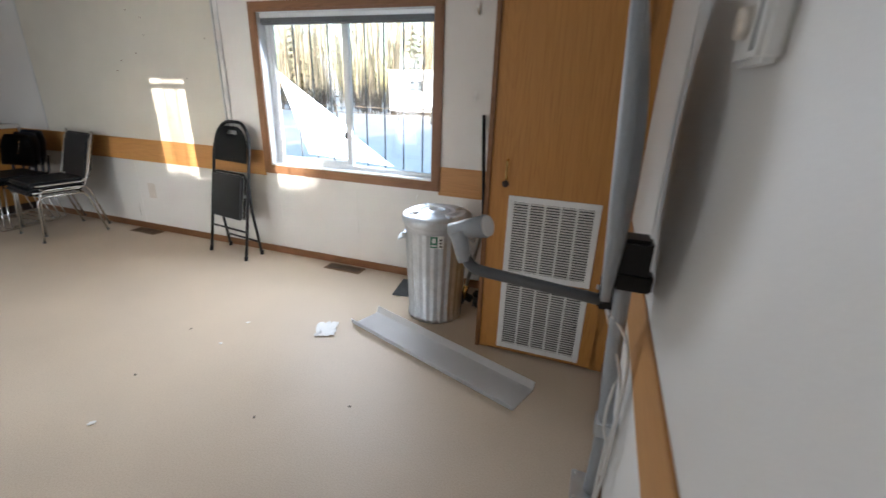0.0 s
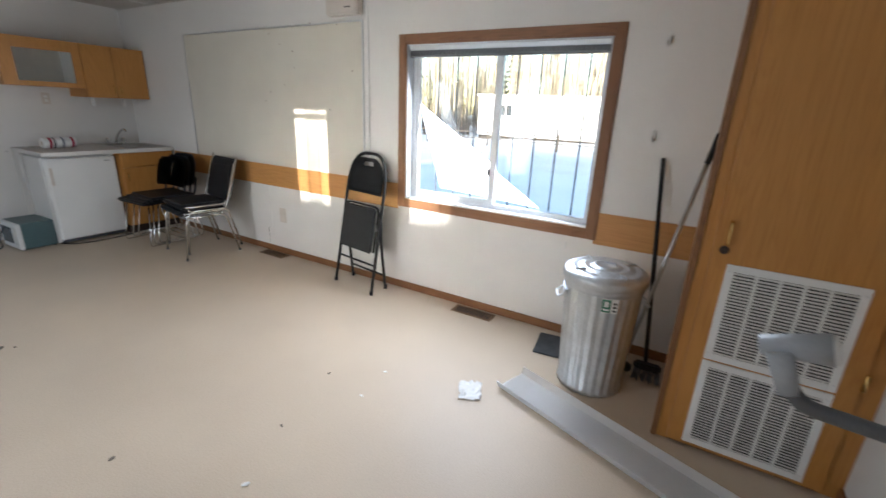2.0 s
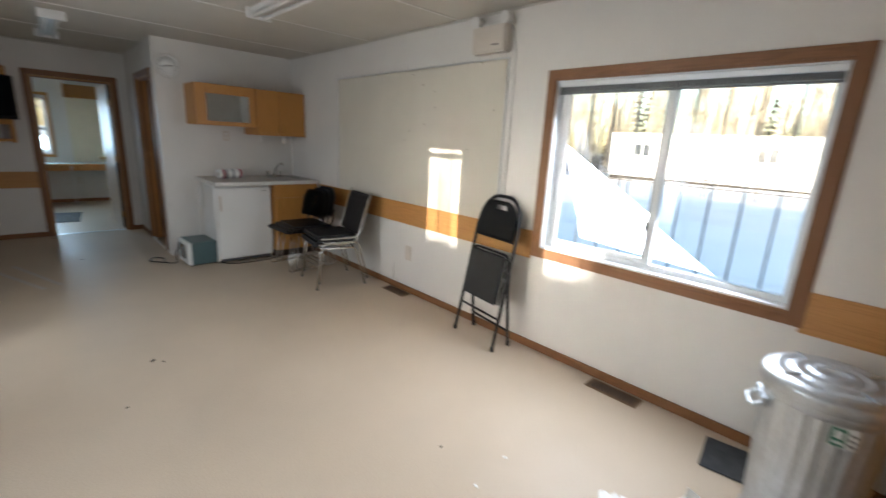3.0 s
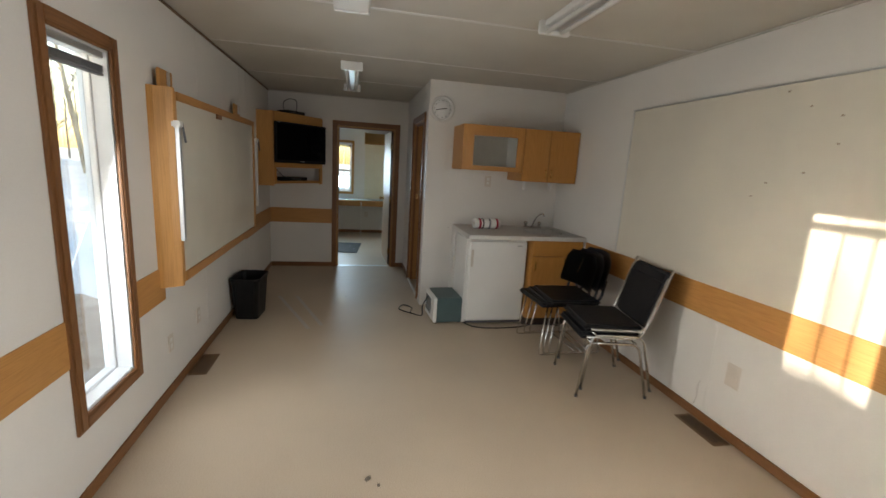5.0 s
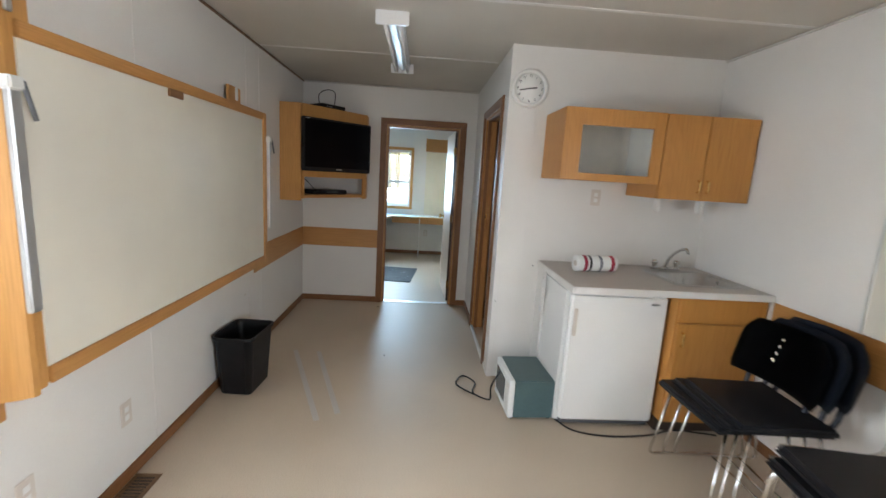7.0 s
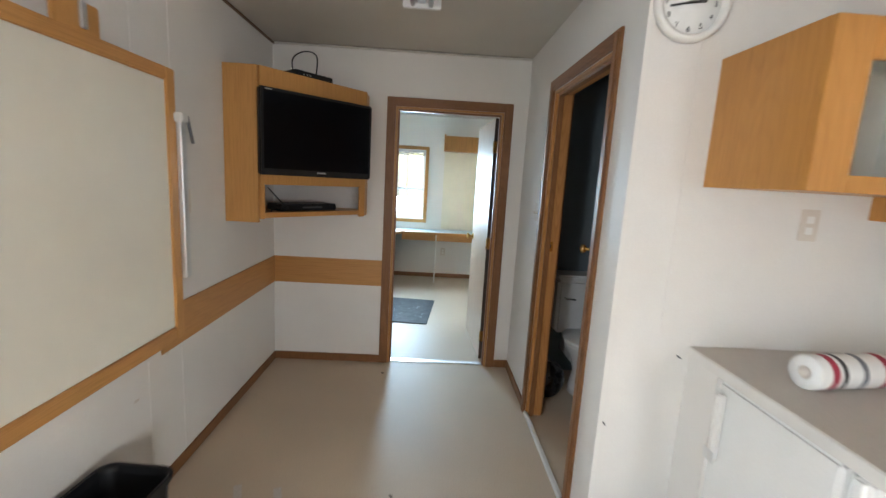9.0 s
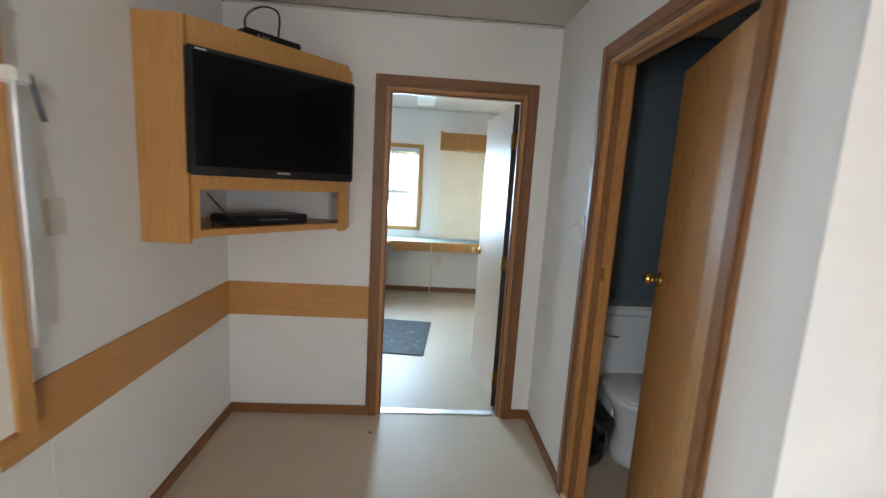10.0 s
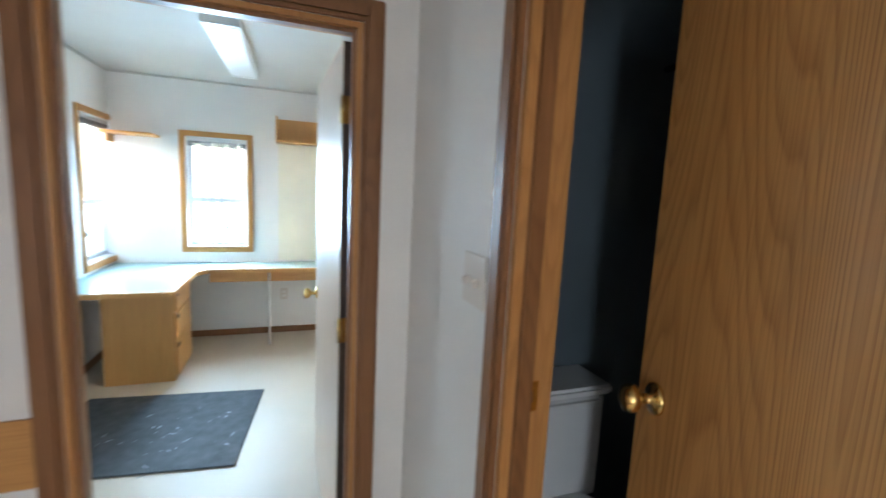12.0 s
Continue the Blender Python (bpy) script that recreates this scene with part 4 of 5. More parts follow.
broom = thing("broom", Matrix.Translation((-0.66, 2.92, 0)), "broom with a black handle leaning on the wall", "broom")
part("handle", T([(-0.66, 2.86, 0.10), (-0.79, 3.085, 1.25)], 0.012, 10), "black", broom, world=True)
part("head", B(-0.72, 2.80, 0.07, -0.57, 2.86, 0.11, bevel=0.012), "black", broom, world=True)
bm = bmesh.new()
rng = random.Random(2)
for i in range(70):
    x, y = rng.uniform(-0.715, -0.575), rng.uniform(2.805, 2.855)
    tube(bm, [(x, y, 0.075), (x + rng.gauss(0, 0.008), y + rng.gauss(0, 0.008), 0.0)], 0.003, 4)
part("bristles", bm, "dark_grey", broom, world=True)
mop = thing("mop", Matrix.Translation((-0.6, 2.75, 0)), "mop with a grey metal handle leaning on the closet", "mop")
part("handle", T([(-0.78, 2.80, 0.08), (-0.556, 3.02, 1.36)], 0.011, 10), "steel", mop, world=True)
part("grip", T([(-0.576, 3.0, 1.245), (-0.550, 3.026, 1.40)], 0.0145, 10), "black", mop, world=True)
part("head", T([(-0.8, 2.72, 0.03), (-0.8, 2.80, 0.09), (-0.75, 2.86, 0.03)], 0.03, 8), "black", mop, world=True)
part("collar", T([(-0.785, 2.795, 0.06), (-0.77, 2.81, 0.15)], 0.017, 10), "brass", mop, world=True)
for x, z in ((-0.87, 1.87), (-0.86, 1.37)):
    hook = thing("wall_hook", Matrix.Translation((x, N, z)), "small white adhesive wall hook", "hook", "wall hooks")
    part("plate", B(-0.012, -0.008, -0.035, 0.012, 0, 0.03, bevel=0.004), "white_plastic", hook)
    part("prong", T(rounded([(0, -0.006, -0.02), (0, -0.025, -0.025), (0, -0.025, 0.0)], 0.008), 0.004, 8), "white_plastic", hook)
for x in (-1.268,):
    solid("blind_cleat", T(rounded([(x, N, 0.66), (x, N - 0.02, 0.655), (x, N - 0.018, 0.62)], 0.01), 0.003, 6), "alu", "small metal cord cleat under the window", "cleat")

# ---- folding chair against the wall ----
fc = thing("folding_chair", pose(-2.927, 2.858, 0.0, 0, 0, -9), "black metal folding chair leaning folded against the wall", "folding chair")
ft = lambda bm: (bm.transform(pose(0, 0, 0, -10.5, 0, 0)), bm)[1]
w = 0.23
part("back_frame", ft(T(rounded([(-w, 0, 0.0), (-w * 0.97, 0, 0.55), (-w * 0.97, 0.0, 0.90), (-w * 0.83, 0.005, 1.04), (-w * 0.45, 0.01, 1.12), (w * 0.45, 0.01, 1.12), (w * 0.83, 0.005, 1.04), (w * 0.97, 0.0, 0.90), (w * 0.97, 0, 0.55), (w, 0, 0.0)], 0.10, 6), 0.0125, 10)), "black", fc)
bm = bmesh.new()
rows = 9
gr = []
for j in range(rows + 1):
    z = 0.80 + 0.285 * j / rows
    half = 0.212 if j < 3 else 0.212 * math.sqrt(max(0.0, 1 - ((j - 3) / 6.5) ** 2.4))
    gr.append([bm.verts.new((half * (i / 6 - 1), -0.012 + 0.03 * (1 - abs(i / 6 - 1) ** 2) * 0.6, z)) for i in range(13)])
for j in range(rows):
    for i in range(12):
        if j == 7 and 4 <= i <= 7:
            continue
        f = bm.faces.new((gr[j][i], gr[j][i + 1], gr[j + 1][i + 1], gr[j + 1][i]))
        f.smooth = True
bmesh.ops.solidify(bm, geom=bm.faces[:], thickness=0.014)
part("backrest", ft(bm), "vinyl_black", fc, "black padded back with a hand hole")
bm = B(-0.195, -0.045, 0.335, 0.195, -0.012, 0.70, bevel=0.014, seg=3)
part("seat", ft(bm), "fabric_black", fc, "black padded seat folded upright")
part("seat_rim", ft(T(rounded([(-0.2, -0.01, 0.345), (-0.2, -0.01, 0.71), (0.2, -0.01, 0.71), (0.2, -0.01, 0.345)], 0.05), 0.009, 8)), "black", fc)
for s in (-1, 1):
    part("rear_leg", T([(s * 0.21, 0.175, 0.0), (s * 0.208, 0.13, 0.40), (s * 0.205, 0.13, 0.66)], 0.0115, 8), "black", fc)
    for yy in (0.0, 0.175):
        part("foot_cap", T([(s * (w if yy == 0 else 0.21), yy, 0.0), (s * (w if yy == 0 else 0.21), yy + 0.003, 0.035)], 0.015, 8), "black", fc, "black rubber foot cap")
    part("hinge_strap", ft(B(s * 0.198, -0.02, 0.52, s * 0.208, 0.04, 0.55, bevel=0.003)), "alu", fc)
part("front_stretcher", ft(T([(-w * 0.97, 0, 0.24), (w * 0.97, 0, 0.24)], 0.009, 8)), "black", fc)
part("rear_stretcher", T([(-0.21, 0.162, 0.12), (0.21, 0.162, 0.12)], 0.009, 8), "black", fc)

# ---- stacked visitor chairs ----
def visitor_chair(m):
    """Padded black chair on a chrome tube frame, front towards local -y, base at floor level."""
    c = thing("stacking_chair", m, "black padded stacking chair with a chrome tube frame", "chair", "stacked visitor chairs")
    part("seat", B(-0.235, -0.23, 0.42, 0.235, 0.20, 0.47, bevel=0.022, seg=3), "vinyl_black", c)
    bm = B(-0.225, -0.02, 0.0, 0.225, 0.025, 0.36, bevel=0.018, seg=3)
    bm.transform(pose(0, 0.235, 0.51, -14, 0, 0))
    part("backrest", bm, "vinyl_black", c)
    for s in (-1, 1):
        x = s * 0.245
        part("side_frame", T(rounded([(x, -0.21, 0.0), (x, -0.17, 0.405), (x, 0.19, 0.40), (x, 0.29, 0.0)], 0.06, 5), 0.0125, 10, flat=0.75), "chrome", c)
        part("back_upright", T(rounded([(x, -0.19, 0.445), (x, 0.195, 0.44), (x, 0.325, 0.88)], 0.07, 5), 0.0115, 10, flat=0.75), "chrome", c)
        for y in (-0.21, 0.29):
            part("foot", T([(x, y, 0.0), (x, y, 0.012)], 0.0135, 8), "dark_grey", c)
    part("crossbar", T([(-0.24, -0.15, 0.408), (0.24, -0.15, 0.408)], 0.009, 8), "chrome", c)
    part("crossbar", T([(-0.24, 0.17, 0.402), (0.24, 0.17, 0.402)], 0.009, 8), "chrome", c)
    return c


vc = visitor_chair(pose(-4.797, 2.66, 0, 0, 0, -9))
copy_thing(vc, pose(-4.793, 2.685, 0.056, 0, 0, -9))


def shell_chair(m):
    """Navy plastic back and seat on a chrome wire sled."""
    c = thing("sled_chair", m, "navy plastic stacking chair on chrome wire sled legs", "chair", "stacked sled chairs")
    part("seat", B(-0.24, -0.255, 0.425, 0.24, 0.18, 0.465, bevel=0.016, seg=3), "vinyl_black", c)
    bm = bmesh.new()
    gr = []
    for j in range(9):
        z = 0.55 + 0.30 * j / 8
        half = 0.255 * (1 - 0.28 * max(0, (j - 5) / 3) ** 2 - 0.05 * (j < 1))
        gr.append([bm.verts.new((half * (i / 6 - 1), 0.215 + 0.065 * (z - 0.55) / 0.3 - 0.05 * (i / 6 - 1) ** 2, z)) for i in range(13)])
    for a, b in zip(gr, gr[1:]):
        for i in range(12):
            f = bm.faces.new((a[i], a[i + 1], b[i + 1], b[i]))
            f.smooth = True
    bmesh.ops.solidify(bm, geom=bm.faces[:], thickness=0.016)
    back = part("backrest", bm, "navy", c)
    for k in range(4):
        part("vent_hole", B(-0.06, 0.222 + 0.012 * k, 0.66 + 0.035 * k, -0.045, 0.232 + 0.012 * k, 0.676 + 0.035 * k, bevel=0.003), "chrome", back, "pale worn slot")
    for s in (-1, 1):
        part("sled_leg", T(rounded([(s * 0.2, -0.18, 0.425), (s * 0.235, -0.24, 0.008), (s * 0.235, 0.22, 0.008), (s * 0.2, 0.12, 0.425)], 0.035, 4), 0.0065, 8), "chrome", c)
        part("back_strut", T(rounded([(s * 0.17, 0.05, 0.425), (s * 0.17, 0.2, 0.44), (s * 0.17, 0.235, 0.62)], 0.05, 4), 0.012, 8), "navy", c)
    part("sled_cross", T([(-0.235, 0.12, 0.012), (0.235, 0.12, 0.012)], 0.006, 8), "chrome", c)
    return c


sc = shell_chair(pose(-5.48, 2.65, 0, 0, 0, 2))
copy_thing(sc, pose(-5.44, 2.695, 0.022, 0, 0, -2.5))
copy_thing(sc, pose(-5.40, 2.73, 0.044, 0, 0, -3.5))

# ---- north wall board, emergency light, outlets, vents ----
board = thing("tack_board", Matrix.Translation((-4.222, N, 0.86)), "large cream tack panel with thin metal edge strips", "pin board")
part("panel", B(-5.357, N - 0.006, ZB1 + 0.05, -2.998, N, 2.066), "board", board, world=True)
for b in ((-5.37, 0.887, -5.357, 2.078), (-2.998, 0.887, -2.985, 2.078), (-5.357, 2.066, -2.998, 2.078)):
    part("edge_strip", B(b[0], N - 0.012, b[1], b[2], N, b[3], bevel=0.002), "alu", board, world=True)
for x, z in ((-4.06, 2.03), (-3.552, 2.08), (-3.254, 2.06), (-3.926, 1.94), (-3.763, 1.75), (-3.101, 1.72), (-3.897, 1.61), (-4.092, 1.55), (-3.36, 1.42), (-4.168, 1.47), (-3.772, 1.88)):
    part("screw_hole", lathe(bmesh.new(), [(0, 0), (0.006, 0), (0.004, 0.003), (0, 0.003)], 8, pose(x, N - 0.006, z, 90, 0, 0)), "bronze", board, world=True)
em = thing("emergency_light", Matrix.Translation((-3.135, N, 2.12)), "beige emergency light box with two lamp heads", "emergency light")
part("body", B(-3.295, N - 0.085, 2.105, -2.98, N, 2.285, bevel=0.012), "ivory", em, world=True)
part("bracket", B(-3.26, N - 0.04, 2.285, -2.96, N, 2.315, bevel=0.004), "slat", em, world=True)
for x in (-3.26, -2.99):
    part("lamp_head", T([(x, N - 0.03, 2.325), (x, N - 0.10, 2.315)], 0.027, 14, r2=0.04), "white_plastic", em, world=True)
part("label_bar", B(-3.10, N - 0.0865, 2.15, -3.04, N - 0.085, 2.158), "dark_ink", em, world=True)
solid("conduit", T(rounded([(-2.98, N - 0.012, 2.27), (-2.934, N - 0.012, 2.11), (-2.934, N - 0.012, 0.89)], 0.05), 0.006, 8), "white_metal", "thin white conduit beside the tack panel", "conduit")


def plate(name, m, label, kind_of):
    """A wall plate; local z points out of the wall, local y is up."""
    t = thing(name, m, label, kind_of, "wall plates")
    part("cover", B(-0.035, -0.0575, 0, 0.035, 0.0575, 0.006, bevel=0.002), "ivory", t)
    if name == "power_outlet":
        for y in (-0.02, 0.02):
            part("socket", B(-0.014, y - 0.013, 0.006, 0.014, y + 0.013, 0.008, bevel=0.001), "white_plastic", t)
    return t


plate("power_outlet", pose(-5.44, S, 0.33, -90, 0, 0) @ pose(0, 0, 0, 0, 0, 180), "ivory wall outlet above the baseboard", "outlet")
plate("power_outlet", pose(-4.935, S, 0.33, -90, 0, 0) @ pose(0, 0, 0, 0, 0, 180), "ivory wall outlet above the baseboard", "outlet")
plate("blank_plate", pose(-4.06, N, 0.40, 90, 0, 0), "ivory blank plate on the north wall", "wall plate")
plate("power_outlet", pose(PX, 2.29, 1.40, 90, 0, 90), "ivory wall outlet over the counter", "outlet")
plate("blank_plate", pose(-7.211, S, 1.315, -90, 0, 0), "ivory blank plate beside the whiteboard", "wall plate")
sw = thing("light_switch", pose(-7.835, PY, 1.315, 90, 0, 0), "ivory double light switch by the washroom door", "light switch")
part("cover", B(-0.058, -0.0575, 0, 0.058, 0.0575, 0.006, bevel=0.002), "ivory", sw)
for x in (-0.024, 0.024):
    part("toggle", (lambda b: (b.transform(pose(x, 0, 0.006, 25, 0, 0)), b)[1])(B(-0.004, -0.008, 0, 0.004, 0.008, 0.016, bevel=0.001)), "ivory", sw)


def floor_vent(x, y, rz=0):
    v = thing("floor_register", pose(x, y, 0, 0, 0, rz), "bronze metal floor register with narrow slots", "floor vent", "floor registers")
    part("frame", B(-0.165, -0.06, 0.0, 0.165, 0.06, 0.005, bevel=0.002), "bronze", v)
    # Near-black sheet on the frame puts shade between the fins.
    part("slot_shade", B(-0.145, -0.04, 0.005, 0.145, 0.04, 0.0055), "black_void", v)
    for i in range(15):
        xx = -0.14 + i * 0.02
        part("fin", B(xx - 0.004, -0.04, 0.0055, xx + 0.004, 0.04, 0.008), "bronze", v)


for x, y in ((-1.87, 3.02), (-4.13, 3.03), (-5.30, -0.19)):
    floor_vent(x, y)

# ---- ceiling lamps ----
def ceiling_lamp(x0, x1, y0, y1, bare=False):
    la = thing("ceiling_lamp", Matrix.Translation(((x0 + x1) / 2, (y0 + y1) / 2, CEIL - 0.1)), "unlit white fluorescent ceiling lamp" + (" with bare tubes" if bare else " with a clear cover"), "ceiling lamp", "ceiling lamps")
    part("tray", B(x0, y0 + (0.03 if bare else 0.0), CEIL - 0.035, x1, y1 - (0.03 if bare else 0.0), CEIL, bevel=0.004), "white_metal", la, world=True)
    for x in (x0, x1 - 0.03):
        part("end_cap", B(x, y0, CEIL - 0.075, x + 0.03, y1, CEIL - 0.0, bevel=0.004), "white_metal", la, world=True)
    if bare:
        for y in (y0 + 0.05, y1 - 0.05):
            part("tube_lamp", T([(x0 + 0.03, y, CEIL - 0.06), (x1 - 0.03, y, CEIL - 0.06)], 0.013, 12), "white_plastic", la, world=True)
        part("reflector", B(x0 + 0.03, (y0 + y1) / 2 - 0.02, CEIL - 0.058, x1 - 0.03, (y0 + y1) / 2 + 0.02, CEIL - 0.035, bevel=0.006), "alu", la, world=True)
    else:
        part("diffuser", B(x0 + 0.03, y0, CEIL - 0.075, x1 - 0.03, y1, CEIL - 0.035, bevel=0.01), "white_plastic", la, world=True)


ceiling_lamp(-7.40, -6.18, 0.73, 0.92, True)
ceiling_lamp(-4.67, -3.45, 0.735, 0.925)
ceiling_lamp(-4.61, -3.39, 1.885, 2.07, True)
ceiling_lamp(-10.86, -9.64, 0.775, 0.965)

# ---- whiteboard unit on the south wall ----
wb = thing("whiteboard", Matrix.Translation((-5.93, S, 0.733)), "cream whiteboard in a deep honey oak frame", "whiteboard")
X0, X1, Z0, Z1, YF = -6.965, -4.905, 0.733, 1.866, S + 0.108
part("carcass", B(X0, S, Z0, X1, YF - 0.012, Z1, bevel=0.004), "maple", wb, world=True)
part("end_panel", prism(bmesh.new(), [(X1, S), (X1 + 0.072, S), (X1 + 0.066, S + 0.03), (X1 + 0.04, YF - 0.025), (X1 + 0.018, YF + 0.004), (X1, YF + 0.008)], Z0 - 0.012, Z1 + 0.012), "maple", wb, "rounded splayed end board", world=True)
for b in ((X0, Z0, X0 + 0.055, Z1), (X1 - 0.035, Z0, X1, Z1)):
    part("frame_stile", B(b[0], YF - 0.012, b[1], b[2], YF + 0.004, b[3], bevel=0.003), "maple", wb, world=True)
for b in ((X0 + 0.055, Z0, X1 - 0.055, Z0 + 0.06), (X0 + 0.055, Z1 - 0.05, X1 - 0.055, Z1)):
    part("frame_rail", B(b[0], YF - 0.012, b[1], b[2], YF + 0.004, b[3], bevel=0.003), "band", wb, world=True)
part("writing_surface", B(X0 + 0.055, YF - 0.012, Z0 + 0.06, X1 - 0.055, YF - 0.006, Z1 - 0.05), "whiteboard", wb, world=True)
part("clip", B(-5.83, YF - 0.006, Z1 - 0.085, -5.715, YF + 0.006, Z1 - 0.05, bevel=0.002), "trim_h", wb, world=True)
for x in (-4.985, -6.57):
    tb = part("hanging_tab", B(x - 0.09, S + 0.03, Z1 - 0.01, x + 0.09, S + 0.05, Z1 + 0.115, bevel=0.004), "maple", wb, world=True)
    part("hook_plate", B(x - 0.025, S + 0.05, Z1 + 0.03, x + 0.0, S + 0.062, Z1 + 0.11, bevel=0.003), "alu", tb, world=True)
for x, y in ((-4.905, YF + 0.02), (-6.975, YF + 0.02)):
    rod = thing("blind_rod", Matrix.Translation((x, y, 1.0)), "aluminium screen rail hanging beside the whiteboard", "rail", "screen rails")
    part("rail", B(x - 0.02, y - 0.014, 1.0, x + 0.02, y + 0.008, 1.68, bevel=0.004), "alu", rod, world=True)
    part("clamp", B(x - 0.03, y - 0.06, 1.66, x + 0.027, y + 0.018, 1.70, bevel=0.006), "slat", rod, world=True)
    part("lever", T([(x - 0.02, y + 0.012, 1.69), (x - 0.045, y + 0.02, 1.58)], 0.007, 8), "dark_grey", rod, world=True)

# ---- television in its corner cabinet ----
tvc = thing("corner_cabinet", Matrix.Translation((-8.0, 0.0, 1.18)), "honey oak corner wall cabinet with an open shelf", "cabinet")
A, Bc, C = Vector((-7.61, S, 0)), Vector((-7.63, -0.08, 0)), Vector((-8.235, 0.43, 0))
part("side_panel", B(-7.63, S, 1.18, -7.61, -0.075, 2.055, bevel=0.002), "maple", tvc, world=True)
part("side_panel", B(W, 0.415, 1.19, -8.245, 0.435, 2.055, bevel=0.002), "maple", tvc, world=True)
dv = (C - Bc)
ln_, ang = dv.length, math.degrees(math.atan2(dv.y, dv.x))
FM = pose(Bc.x, Bc.y, 0, 0, 0, ang)
def front(nm, a, b, z0, z1, d0, d1, mt, parent=None, bevel=0.003, label=""):
    bm = B(a, d0, z0, b, d1, z1, bevel=bevel)
    bm.transform(FM)
    return part(nm, bm, mt, parent or tvc, label, world=True)
front("front_panel", 0, ln_, 1.40, 2.055, -0.018, 0, "maple")
front("face_stile", 0, 0.03, 1.20, 1.40, -0.018, 0, "maple")
front("face_stile", ln_ - 0.05, ln_, 1.19, 1.40, -0.018, 0, "maple")
front("face_rail", 0.03, ln_ - 0.05, 1.205, 1.235, -0.018, 0, "band")
cab_floor = [(-7.63, S), (-7.63, -0.08), (-8.235, 0.415), (W, 0.415), (W, S)]
for z in (1.215, 1.40, 2.03):
    bm = prism(bmesh.new(), [(x - 0.003 if x > -7.7 else x, y - (0.012 if y > 0.2 else 0)) for x, y in cab_floor], z, z + 0.016)
    part("shelf", bm, "maple", tvc, world=True)
TM = pose(-7.637, -0.114, 0, 0, 0, 134)
tv = thing("television", Matrix.Translation((-7.9, 0.2, 1.46)), "black flat television on the corner cabinet", "television")
def tvp(nm, a, b, z0, z1, d0, d1, mt, parent=tv, bevel=0.004, label=""):
    bm = B(a, d0, z0, b, d1, z1, bevel=bevel)
    bm.transform(TM)
    return part(nm, bm, mt, parent, label, world=True)
tvp("casing", 0.0, 0.755, 1.458, 1.94, -0.06, -0.10, "black", bevel=0.008)
tvp("screen", 0.022, 0.733, 1.495, 1.922, -0.10, -0.1015, "screen", bevel=0)
tvp("mount", 0.2, 0.5, 1.6, 1.8, 0.0, -0.06, "dark_grey")
tvp("badge", 0.35, 0.41, 1.478, 1.486, -0.10, -0.1015, "alu", bevel=0)
tvp("badge", 0.03, 0.07, 1.926, 1.931, -0.10, -0.1012, "slat", bevel=0)
dvd = thing("set_top_box", pose(-8.02, 0.08, 2.055, 0, 0, ang + 180), "black set-top box lying on the cabinet", "set-top box")
part("body", B(-0.14, -0.11, 0.0, 0.14, 0.09, 0.045, bevel=0.006), "black", dvd)
for x in (0.03, 0.05, 0.075):
    part("button", B(x, 0.09, 0.02, x + 0.008, 0.092, 0.026), "alu", dvd)
solid("antenna_cable", T(smooth_path([(-8.09, -0.01, 2.06), (-8.08, -0.03, 2.2), (-8.07, 0.05, 2.255), (-8.07, 0.13, 2.23), (-8.06, 0.13, 2.105)], 6), 0.0045, 6), "black", "black cable looping behind the set-top box", "cable")
vcr = thing("disc_player", pose(-7.99, 0.10, 1.2315, 0, 0, ang + 180), "flat black disc player on the cabinet shelf", "disc player")
part("body", B(-0.22, -0.16, 0.0, 0.2, 0.02, 0.045, bevel=0.006), "black", vcr)
part("tray", B(-0.1, 0.02, 0.018, 0.05, 0.0215, 0.028), "dark_grey", vcr)
solid("player_cable", T(smooth_path([(-7.77, -0.06, 1.235), (-7.73, -0.03, 1.26), (-7.80, 0.04, 1.25), (-7.76, 0.0, 1.3), (-7.77, -0.08, 1.38)], 6), 0.004, 6), "black", "tangled black cable on the cabinet shelf", "cable")

# ---- waste bin ----
wbn = thing("waste_bin", pose(-6.36, -0.1, 0, 0, 0, -4), "tall black plastic waste bin against the wall", "waste bin")
bm = bmesh.new()


def bin_ring(hx, hy, r, z):
    return [bm.verts.new((sx * (hx - r) + r * math.cos(radians(a0 + 18 * k)), sy * (hy - r) + r * math.sin(radians(a0 + 18 * k)), z))
            for sx, sy, a0 in ((1, 1, 0), (-1, 1, 90), (-1, -1, 180), (1, -1, 270)) for k in range(6)]


levels = [bin_ring(0.138, 0.098, 0.03, 0.0), bin_ring(0.144, 0.104, 0.036, 0.006), bin_ring(0.176, 0.126, 0.045, 0.375), bin_ring(0.186, 0.136, 0.05, 0.378),
          bin_ring(0.188, 0.138, 0.05, 0.4), bin_ring(0.176, 0.126, 0.044, 0.4), bin_ring(0.17, 0.12, 0.04, 0.37), bin_ring(0.138, 0.098, 0.032, 0.012)]
for a, b in zip(levels, levels[1:]):
    for k in range(24):
        bm.faces.new((a[k], a[(k + 1) % 24], b[(k + 1) % 24], b[k])).smooth = k % 6 != 5
bm.faces.new(levels[0][::-1])
bm.faces.new(levels[-1])
part("body", bm, "black", wbn)

# ---- kitchenette ----
clock = thing("wall_clock", pose(PX, 1.74, 2.11, 90, 0, 90) @ Matrix.Scale(1.12, 4), "round white wall clock with black numerals", "clock")
part("rim", lathe(bmesh.new(), [(0.085, 0.0), (0.112, 0.0), (0.113, 0.02), (0.105, 0.032), (0.094, 0.03), (0.09, 0.012), (0.085, 0.0)], 40), "white_plastic", clock)
part("face", lathe(bmesh.new(), [(0, 0.01), (0.093, 0.01), (0.093, 0.0), (0, 0.0)], 40), "paper", clock)
